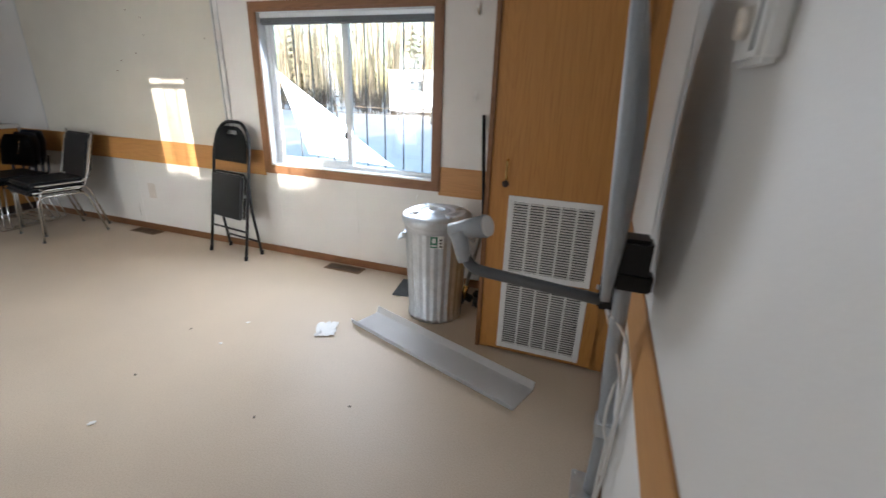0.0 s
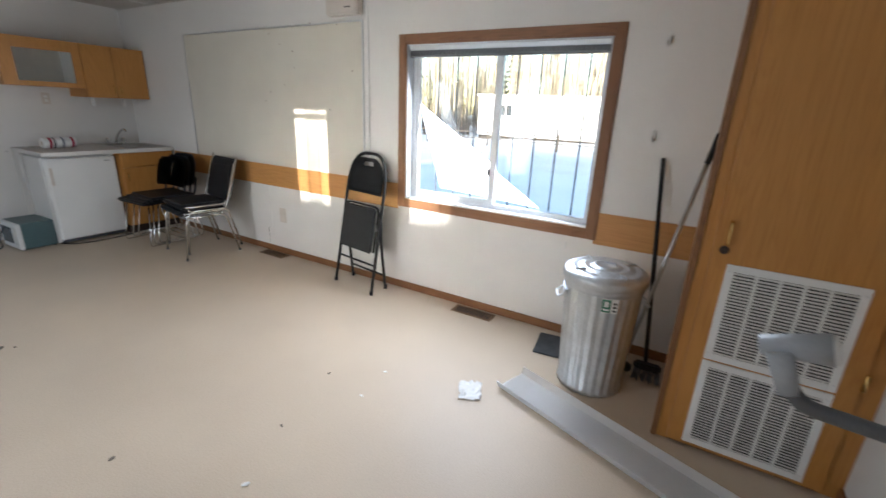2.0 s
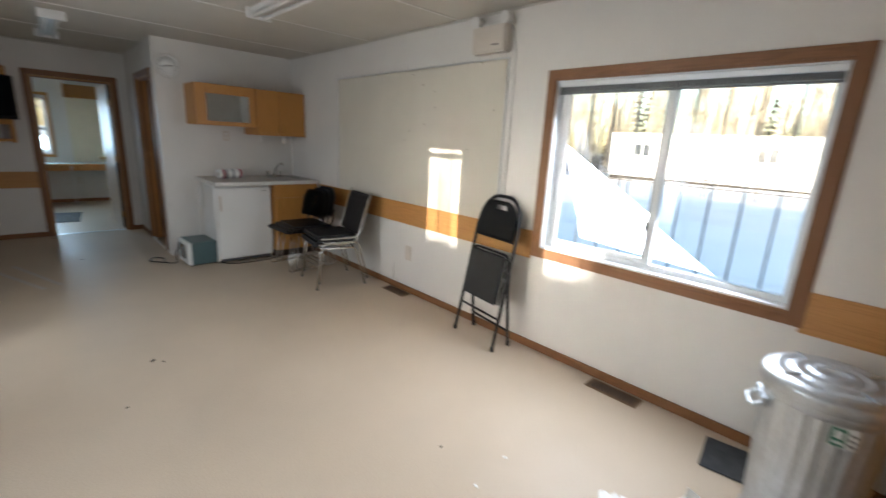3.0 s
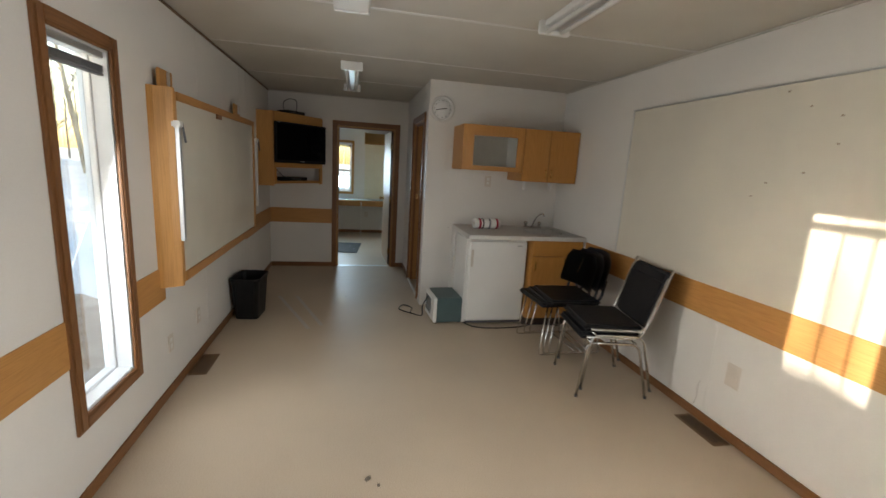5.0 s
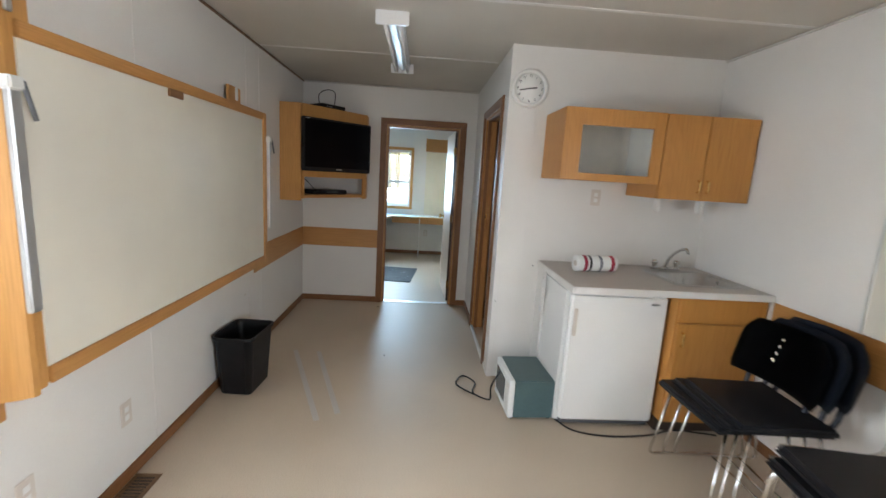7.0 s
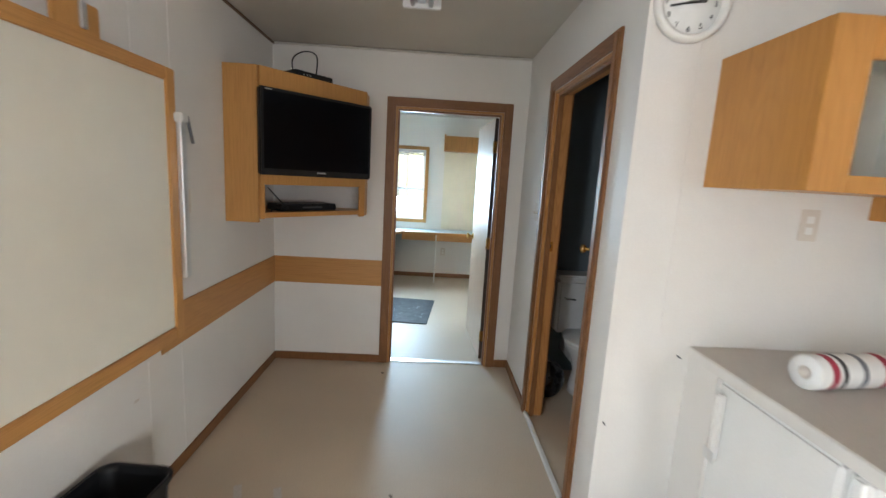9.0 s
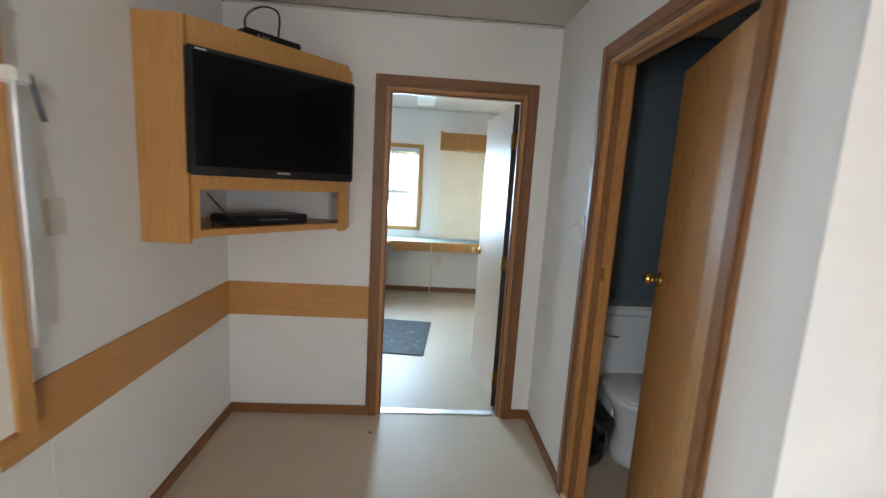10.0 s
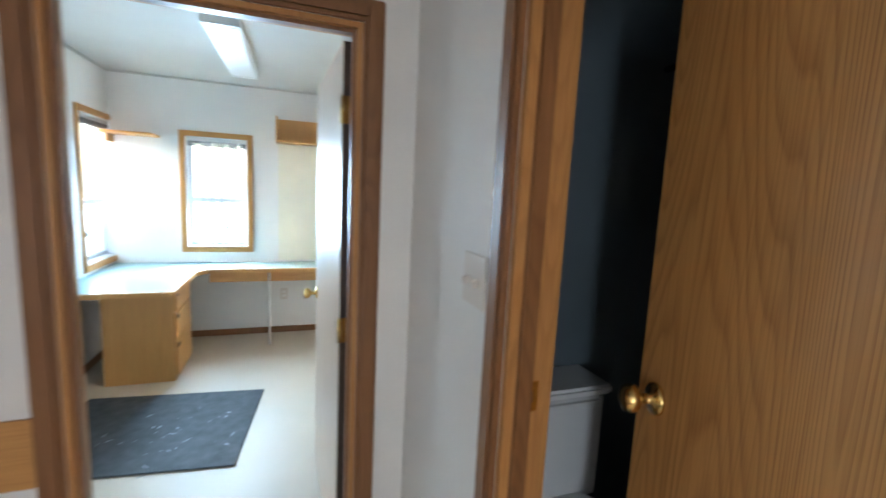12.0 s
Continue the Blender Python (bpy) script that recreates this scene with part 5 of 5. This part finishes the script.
for n in range(1, 13):
    a = radians(90 - 30 * n)
    me = text_mesh(str(n), 0.022)
    me.materials.append(M["dark_ink"])
    o = new("numeral", me)
    o.parent = clock
    o.location = (0.074 * math.cos(a), 0.074 * math.sin(a), 0.0105)
for nm, a, l, wd in (("hour_hand", 90 - 30 * 2.72, 0.045, 0.004), ("minute_hand", 90 - 6 * 43, 0.065, 0.003)):
    bm = B(-0.012, -wd, 0.012, l, wd, 0.0135)
    bm.transform(pose(0, 0, 0, 0, 0, a))
    part(nm, bm, "dark_ink", clock)
XF = -6.19
uc = thing("wall_cabinet", Matrix.Translation((PX, 2.80, 1.43)), "honey oak wall cabinet with two doors", "cabinet")
part("body", B(PX, 2.508, 1.43, XF - 0.02, N - 0.004, 1.945, bevel=0.002), "oak", uc, world=True)
for a, b, hx in ((2.511, 2.783, 2.757), (2.787, 3.10, 2.815)):
    dr = part("door", B(XF - 0.02, a, 1.432, XF, b, 1.943, bevel=0.003), "oak", uc, world=True)
    part("handle", T(rounded([(XF, hx, 1.48), (XF + 0.022, hx, 1.482), (XF + 0.022, hx, 1.55), (XF, hx, 1.552)], 0.015), 0.005, 8), "brass", dr, "brass pull", world=True)
oc = thing("open_cabinet", Matrix.Translation((PX, 2.12, 1.51)), "honey oak wall cabinet with an open glazed front", "cabinet")
yo0, yo1, zo0, zo1 = 1.88, 2.505, 1.515, 1.945
part("side", B(PX, yo0, zo0, XF - 0.018, yo0 + 0.018, zo1), "oak", oc, world=True)
part("side", B(PX, yo1 - 0.018, zo0, XF - 0.018, yo1, zo1), "oak", oc, world=True)
part("top", B(PX, yo0 + 0.018, zo1 - 0.018, XF - 0.018, yo1 - 0.018, zo1), "oak", oc, world=True)
part("bottom", B(PX, yo0 + 0.018, zo0, XF - 0.018, yo1 - 0.018, zo0 + 0.018), "oak", oc, world=True)
for b in ((yo0 + 0.018, zo0 + 0.018, yo0 + 0.021, zo1 - 0.018), (yo1 - 0.021, zo0 + 0.018, yo1 - 0.018, zo1 - 0.018), (yo0 + 0.021, zo0 + 0.018, yo1 - 0.021, zo0 + 0.021), (yo0 + 0.021, zo1 - 0.021, yo1 - 0.021, zo1 - 0.018)):
    part("lining", B(PX + 0.006, b[0], b[1], XF - 0.019, b[2], b[3]), "cab_in", oc, "pale melamine lining", world=True)
part("back", B(PX, yo0 + 0.018, zo0 + 0.018, PX + 0.006, yo1 - 0.018, zo1 - 0.018), "cab_in", oc, world=True)
for b in ((yo0, zo0, yo0 + 0.11, zo1), (yo1 - 0.07, zo0, yo1, zo1)):
    part("frame_stile", B(XF - 0.018, b[0], b[1], XF, b[2], b[3], bevel=0.002), "oak", oc, world=True)
for b in ((zo0, zo0 + 0.045), (zo1 - 0.10, zo1)):
    part("frame_rail", B(XF - 0.018, yo0 + 0.11, b[0], XF, yo1 - 0.07, b[1], bevel=0.002), "oak", oc, world=True)
th = thing("towel_holder", Matrix.Translation((-6.38, 2.79, 1.33)), "white plastic paper towel holder under the cabinet", "towel holder")
part("bar", B(-6.41, 2.60, 1.422, -6.36, 2.93, 1.43), "white_plastic", th, world=True)
for y in (2.62, 2.91):
    part("bracket", B(-6.41, y - 0.012, 1.34, -6.34, y + 0.012, 1.422, bevel=0.008), "white_plastic", th, world=True)

CT = 0.922
counter = thing("counter_top", Matrix.Translation((-6.2, 2.46, CT - 0.04)), "speckled laminate counter with a worn white edge and sink", "counter")
sx0, sx1, sy0, sy1 = -6.44, -6.0, 2.62, 3.06
for b in ((PX + 0.004, 1.925, sx0, N - 0.004), (sx1, 1.925, -5.865, N - 0.004), (sx0, 1.925, sx1, sy0), (sx0, sy1, sx1, N - 0.004)):
    part("top", B(b[0], b[1], CT - 0.036, b[2], b[3], CT), "laminate", counter, world=True)
part("front_edge", B(-5.865, 1.925, CT - 0.038, -5.85, N - 0.004, CT + 0.001, bevel=0.004), "white_edge", counter, world=True)
part("end_edge", B(PX + 0.004, 1.913, CT - 0.038, -5.85, 1.925, CT + 0.001, bevel=0.003), "white_edge", counter, world=True)
sink = thing("sink", Matrix.Translation((-6.22, 2.84, CT - 0.15)), "stainless steel drop-in sink", "sink")
bm = bmesh.new()
def ring(z, g, r=0.06, n=5):
    pts = []
    for cx, cy, a0 in ((sx1 - g - r, sy1 - g - r, 0), (sx0 + g + r, sy1 - g - r, 90), (sx0 + g + r, sy0 + g + r, 180), (sx1 - g - r, sy0 + g + r, 270)):
        for k in range(n):
            a = radians(a0 + 90 * k / (n - 1))
            pts.append(bm.verts.new((cx + r * math.cos(a), cy + r * math.sin(a), z)))
    return pts
rings = [ring(CT + 0.001, -0.02), ring(CT + 0.005, -0.012), ring(CT + 0.004, 0.02), ring(CT - 0.01, 0.03), ring(CT - 0.13, 0.05), ring(CT - 0.15, 0.09)]
for a, b in zip(rings, rings[1:]):
    for k in range(len(a)):
        f = bm.faces.new((a[k], a[(k + 1) % len(a)], b[(k + 1) % len(b)], b[k]))
        f.smooth = True
bm.faces.new(rings[-1])
part("basin", bm, "steel", sink, world=True)
part("drain", lathe(bmesh.new(), [(0.035, 0), (0.03, 0.003), (0, 0.001)], 20, Matrix.Translation((-6.22, 2.84, CT - 0.15))), "chrome", sink, world=True)
fau = thing("kitchen_tap", Matrix.Translation((-6.48, 2.80, CT)), "chrome kitchen tap with two handles", "tap")
part("deck", B(-6.505, 2.70, CT, -6.45, 2.90, CT + 0.022, bevel=0.008), "chrome", fau, world=True)
part("spout", T(smooth_path([(-6.48, 2.80, CT + 0.02), (-6.46, 2.815, CT + 0.09), (-6.4, 2.83, CT + 0.15), (-6.34, 2.845, CT + 0.175), (-6.31, 2.85, CT + 0.15)], 5), 0.010, 10), "chrome", fau, world=True)
for y in (2.72, 2.88):
    part("handle", lathe(bmesh.new(), [(0.014, 0), (0.014, 0.02), (0.022, 0.026), (0.02, 0.05), (0, 0.052)], 14, Matrix.Translation((-6.478, y, CT + 0.02))), "chrome", fau, world=True)
roll = thing("paper_towel_roll", pose(-6.31, 2.215, CT + 0.053, 0, 0, 8), "white paper towel roll in red printed wrap", "paper towel")
RM = pose(0, 0, 0, 90, 0, 0)
part("roll", lathe(bmesh.new(), [(0.02, -0.14), (0.052, -0.14), (0.053, -0.13), (0.053, 0.13), (0.052, 0.14), (0.02, 0.14)], 28, RM), "paper", roll)
part("core", lathe(bmesh.new(), [(0.02, -0.139), (0.017, -0.139), (0.017, 0.139), (0.02, 0.139)], 16, RM), "ivory", roll)
for a, b, mt in ((-0.118, -0.092, "red_ink"), (0.075, 0.10, "red_ink"), (0.045, 0.062, "dark_ink"), (-0.03, -0.01, "logo_grey")):
    part("print_band", lathe(bmesh.new(), [(0.0535, a), (0.0535, b)], 28, RM), mt, roll)
fr = thing("mini_fridge", Matrix.Translation((-6.225, 2.247, 0)), "white mini fridge under the counter", "fridge")
part("body", B(-6.555, 1.939, 0.02, -6.005, 2.542, 0.865, bevel=0.008), "white_metal", fr, world=True)
fd = part("door", B(-6.000, 1.952, 0.05, -5.950, 2.542, 0.86, bevel=0.014, seg=3), "white_metal", fr, world=True)
part("handle", B(-5.950, 1.972, 0.60, -5.937, 1.995, 0.77, bevel=0.005), "ivory", fd, "cream recessed pull", world=True)
part("badge", B(-5.950, 2.437, 0.805, -5.948, 2.487, 0.816), "steel", fd, world=True)
part("hinge_cover", B(-6.015, 2.467, 0.862, -5.955, 2.537, 0.873, bevel=0.003), "slat", fr, world=True)
part("toe_grille", B(-6.005, 1.967, 0.02, -5.975, 2.527, 0.048), "dark_grey", fr, world=True)
for y in (1.987, 2.507):
    for x in (-6.455, -6.035):
        part("foot", T([(x, y, 0), (x, y, 0.022)], 0.015, 8), "black", fr, world=True)
struct("wall_counter_end", B(PX, 1.925, 0, -6.44, 1.945, CT - 0.036), "wall", "white counter end support")
solid("power_bar", B(-6.41, 1.90, 0.60, -6.38, 1.925, 0.84, bevel=0.006), "white_plastic", "white power bar fixed under the counter end", "power bar")
part("strap", B(-6.42, 1.8995, 0.60, -6.37, 1.901, 0.64), "alu", bpy.data.objects["power_bar"], world=True)
bc = thing("base_cabinet", Matrix.Translation((-6.18, 2.77, 0)), "honey oak base cabinet with a drawer front", "cabinet")
part("body", B(-6.5, 2.563, 0.09, -5.895, N - 0.014, 0.74), "oak", bc, world=True)
part("side_panel", B(-6.5, 2.563, 0.74, -5.895, 2.58, 0.884), "oak", bc, world=True)
part("toe_kick", B(-6.48, 2.563, 0, -5.95, N - 0.014, 0.09), "dark_edge", bc, world=True)
part("drawer_front", B(-5.895, 2.568, 0.735, -5.875, N - 0.016, 0.88, bevel=0.003), "oak", bc, world=True)
bd = part("door", B(-5.895, 2.568, 0.10, -5.875, N - 0.016, 0.725, bevel=0.003), "oak", bc, world=True)
part("handle", T(rounded([(-5.875, 2.60, 0.59), (-5.853, 2.60, 0.592), (-5.853, 2.60, 0.668), (-5.875, 2.60, 0.67)], 0.015), 0.005, 8), "brass", bd, "brass pull", world=True)
mw = thing("microwave", pose(-6.185, 1.79, 0, 0, 0, 3), "teal countertop microwave standing on the floor", "microwave")
part("body", B(-0.215, -0.115, 0.012, 0.165, 0.14, 0.262, bevel=0.006), "teal", mw)
front_ = part("front", B(-0.2, -0.15, 0.012, 0.165, -0.115, 0.262, bevel=0.006), "white_metal", mw, "white door and control panel")
part("door_window", B(-0.17, -0.152, 0.06, 0.05, -0.15, 0.22), "dark_window", front_)
part("control_panel", B(0.075, -0.1515, 0.05, 0.15, -0.15, 0.23), "slat", front_)
part("rear_trim", B(-0.215, 0.14, 0.012, 0.168, 0.152, 0.26, bevel=0.003), "white_metal", mw)
for x in (-0.19, 0.14):
    for y in (-0.12, 0.12):
        part("foot", T([(x, y, 0), (x, y, 0.013)], 0.012, 8), "black", mw)
solid("black_cable", T(smooth_path([(-6.240, 1.630, 0.22), (-6.210, 1.570, 0.12), (-6.240, 1.570, 0.01), (-6.330, 1.470, 0.008), (-6.480, 1.500, 0.008), (-6.580, 1.420, 0.008), (-6.460, 1.360, 0.008), (-6.350, 1.420, 0.012), (-6.280, 1.500, 0.012)], 7), 0.006, 6), "black", "black power cord coiled on the floor", "cable")
solid("black_cable", T(smooth_path([(-6.030, 1.960, 0.006), (-5.910, 2.040, 0.006), (-5.860, 2.240, 0.006), (-5.880, 2.490, 0.006), (-5.940, 2.690, 0.006), (-5.900, 2.940, 0.006)], 7), 0.0055, 6), "black", "black cord lying before the fridge", "cable")
for y, z in ((1.625, 0.6), (1.88, 0.88)):
    solid("wall_nail", T([(PX, y, z), (PX + 0.025, y, z)], 0.003, 6), "dark_grey", "bent nail in the kitchenette wall", "nail", "wall nails")

# ---- washroom ----
to = thing("toilet", pose(W + 0.008, 2.12, 0, 0, 0, 0), "white ceramic toilet with a grey closed lid", "toilet")
part("tank", B(0.0, -0.21, 0.38, 0.19, 0.21, 0.80, bevel=0.025, seg=3), "ceramic", to)
part("tank_lid", B(-0.005, -0.22, 0.80, 0.205, 0.22, 0.835, bevel=0.012, seg=2), "ceramic", to)
part("flush_lever", T([(0.19, -0.15, 0.66), (0.215, -0.15, 0.66), (0.215, -0.08, 0.655)], 0.007, 8), "chrome", to)
bm = bmesh.new()
lathe(bm, [(0.0, 0.0), (0.12, 0.0), (0.115, 0.05), (0.095, 0.16), (0.12, 0.26), (0.175, 0.36), (0.185, 0.395), (0.15, 0.40), (0.0, 0.40)], 28, pose(0.36, 0, 0) @ Matrix.Diagonal((1.15, 1.0, 1, 1)))
box(bm, 0.02, -0.1, 0.18, 0.30, 0.1, 0.385, bevel=0.02)
part("bowl", bm, "ceramic", to)
part("seat", lathe(bmesh.new(), [(0, 0.40), (0.188, 0.40), (0.192, 0.41), (0.186, 0.422), (0, 0.43)], 30, pose(0.36, 0, 0) @ Matrix.Diagonal((1.15, 1.0, 1, 1))), "white_plastic", to)
bag = bmesh.new()
bmesh.ops.create_icosphere(bag, subdivisions=3, radius=0.13)
for v in bag.verts:
    n_ = noise.noise(v.co * 9) * 0.05
    v.co = Vector((v.co.x * (1 + n_), v.co.y * (1 + n_), max(-0.11, v.co.z * 1.1 + 0.04 * noise.noise(v.co * 14))))
bag.transform(Matrix.Translation((-8.0, 1.82, 0.112)))
solid("bin_bag", bag, "bag", "black plastic bin bag beside the toilet", "bin bag")
bag = bmesh.new()
bmesh.ops.create_icosphere(bag, subdivisions=3, radius=0.24)
for v in bag.verts:
    n_ = noise.noise(v.co * 8 + Vector((4, 0, 0))) * 0.06
    v.co = Vector((v.co.x * (1 + n_), v.co.y * (1 + n_), max(-0.2, v.co.z * 1.3)))
bag.transform(Matrix.Translation((-7.95, 2.5, 0.202)))
solid("bin_bag", bag, "bag", "black plastic bin bag behind the toilet", "bin bag")
cur = bmesh.new()
n = 60
lo = [cur.verts.new((W + 0.1 + 1.2 * k / n, 2.62 + 0.025 * math.sin(k * 1.15), 0.25)) for k in range(n + 1)]
hi = [cur.verts.new((W + 0.1 + 1.2 * k / n, 2.62 + 0.02 * math.sin(k * 1.15), 2.0)) for k in range(n + 1)]
for k in range(n):
    f = cur.faces.new((lo[k], lo[k + 1], hi[k + 1], hi[k]))
    f.smooth = True
bmesh.ops.solidify(cur, geom=cur.faces[:], thickness=0.003)
cu = thing("shower_curtain", Matrix.Translation((W + 0.7, 2.62, 0.25)), "dark shower curtain on a chrome rod", "curtain")
part("cloth", cur, "navy", cu, world=True)
part("rod", T([(W + 0.006, 2.62, 2.02), (PX - 0.106, 2.62, 2.02)], 0.012, 10), "chrome", cu, world=True)
lt = thing("door_strike", Matrix.Translation((BATH[0] + 0.016, PY + 0.05, 1.12)), "brass strike plate in the jamb", "strike plate")
part("plate", B(0, -0.02, -0.03, 0.002, 0.02, 0.03), "brass", lt)
part("latch_hole", B(0.002, -0.008, -0.012, 0.0025, 0.008, 0.012), "dark_edge", lt)

# ---- office ----
desk = thing("corner_desk", Matrix.Translation((-11.203, 0.3, 0)), "long corner desk with a pale blue top and oak edges", "desk")
DZ = 0.73
bm = prism(bmesh.new(), [(WEST + 0.002, S + 0.002), (-10.3, S + 0.002), (-10.3, 0.455), (-11.009, 0.455), (-11.14, 0.53), (-11.14, 2.4), (WEST + 0.002, 2.4)], DZ - 0.032, DZ)
part("top", bm, "blue_top", desk, "pale blue laminate top", world=True)
for a, b in (((-10.3, S + 0.002), (-10.3, 0.455)), ((-10.3, 0.455), (-11.009, 0.455)), ((-11.009, 0.455), (-11.14, 0.53)), ((-11.14, 0.53), (-11.14, 2.4))):
    v = Vector((b[0] - a[0], b[1] - a[1], 0))
    bm = B(0, -0.012, DZ - 0.036, v.length, 0.012, DZ + 0.001, bevel=0.003)
    bm.transform(pose(a[0], a[1], 0, 0, 0, math.degrees(math.atan2(v.y, v.x))))
    part("edge", bm, "maple", desk, "oak edge", world=True)
part("apron", B(-11.158, 0.54, 0.61, -11.149, 1.02, DZ - 0.036, bevel=0.002), "band_y", desk, world=True)
part("apron", B(-11.158, 1.04, 0.61, -11.149, 2.38, DZ - 0.036, bevel=0.002), "band_y", desk, world=True)
part("leg", T([(-11.163, 1.03, 0.0), (-11.163, 1.03, DZ - 0.032)], 0.008, 10), "white_metal", desk, world=True)
part("support_panel", B(WEST + 0.02, 2.36, 0, -11.158, 2.38, DZ - 0.033), "maple", desk, world=True)
ped = thing("drawer_pedestal", Matrix.Translation((-10.757, 0.03, 0)), "honey oak drawer pedestal under the desk", "drawer unit")
part("body", B(-10.991, -0.036, 0.0, -10.505, 0.407, DZ - 0.036, bevel=0.003), "maple", ped, world=True)
for z0, z1 in ((0.04, 0.30), (0.31, 0.52), (0.53, 0.69)):
    dw = part("drawer", B(-10.981, 0.407, z0, -10.524, 0.425, z1, bevel=0.003), "maple", ped, world=True)
    part("finger_pull", B(-10.58, 0.425, z1 - 0.045, -10.533, 0.43, z1 - 0.015), "dark_edge", dw, world=True)
om = thing("office_mat", pose(-9.82, 0.495, 0, 0, 0, -6), "worn black rubber floor mat with pale scuffs", "mat")
part("mat", B(-0.44, -0.6, 0.001, 0.45, 0.50, 0.009, bevel=0.004), "rubber", om)
rng = random.Random(5)
bm = bmesh.new()
for _ in range(34):
    bmesh.ops.create_icosphere(bm, subdivisions=1, radius=1.0, matrix=pose(rng.gauss(0.05, 0.17), rng.gauss(0.1, 0.2), 0.0092, 0, 0, rng.uniform(0, 180)) @ Matrix.Diagonal((rng.uniform(0.004, 0.03), rng.uniform(0.002, 0.008), 0.0006, 1)))
part("scuffs", bm, "logo_grey", om, "pale dusty scuffs")
sh = thing("wall_shelf", Matrix.Translation((WEST, 1.3, 1.885)), "shallow honey oak wall shelf box", "shelf")
part("back", B(WEST, 1.083, 1.885, WEST + 0.01, 2.3, 2.115), "maple", sh, world=True)
part("bottom", B(WEST + 0.01, 1.083, 1.885, WEST + 0.22, 2.3, 1.905, bevel=0.002), "maple", sh, world=True)
part("side", B(WEST + 0.01, 1.083, 1.905, WEST + 0.22, 1.101, 2.115, bevel=0.002), "maple", sh, world=True)
part("side", B(WEST + 0.01, 2.282, 1.905, WEST + 0.22, 2.3, 2.115, bevel=0.002), "maple", sh, world=True)
cs = thing("corner_shelf", Matrix.Translation((WEST, -0.25, 1.97)), "small honey oak corner shelf", "shelf")
part("board", B(WEST, S, 1.855, WEST + 0.24, 0.115, 1.875, bevel=0.003), "maple", cs, world=True)
part("bracket", B(WEST, S + 0.02, 1.79, WEST + 0.15, S + 0.035, 1.855), "maple", cs, world=True)
struct("trim_office_panel", B(WEST, 1.10, DZ + 0.02, WEST + 0.008, 2.3, 1.88), "cream", "cream tack panel on the office wall")
plate("power_outlet", pose(WEST, 1.15, 0.40, 90, 0, 90), "ivory wall outlet under the desk", "outlet")

# ---- wear on the walls ----
for k, pts in enumerate(([(-4.297, 0.08), (-4.281, 0.14), (-4.292, 0.19), (-4.275, 0.25)], [(-2.52, 0.07), (-2.525, 0.2), (-2.52, 0.45)])):
    struct("trim_wall_crack", T([(x, N - 0.0004, z) for x, z in pts], 0.0016, 5), "slat" if k else "twig", "fine crack in the wall panel")
struct("trim_wall_stain", B(-4.105, N - 0.0008, 0.325, -4.01, N, 0.47), "ivory", "yellowed patch round the wall plate")
for x, z in ((-6.806, 0.5), (-7.029, 0.62)):
    struct("trim_wall_scuff", B(x, S, z, x + 0.03, S + 0.0006, z + 0.012), "ivory", "small scuff on the wall panel")
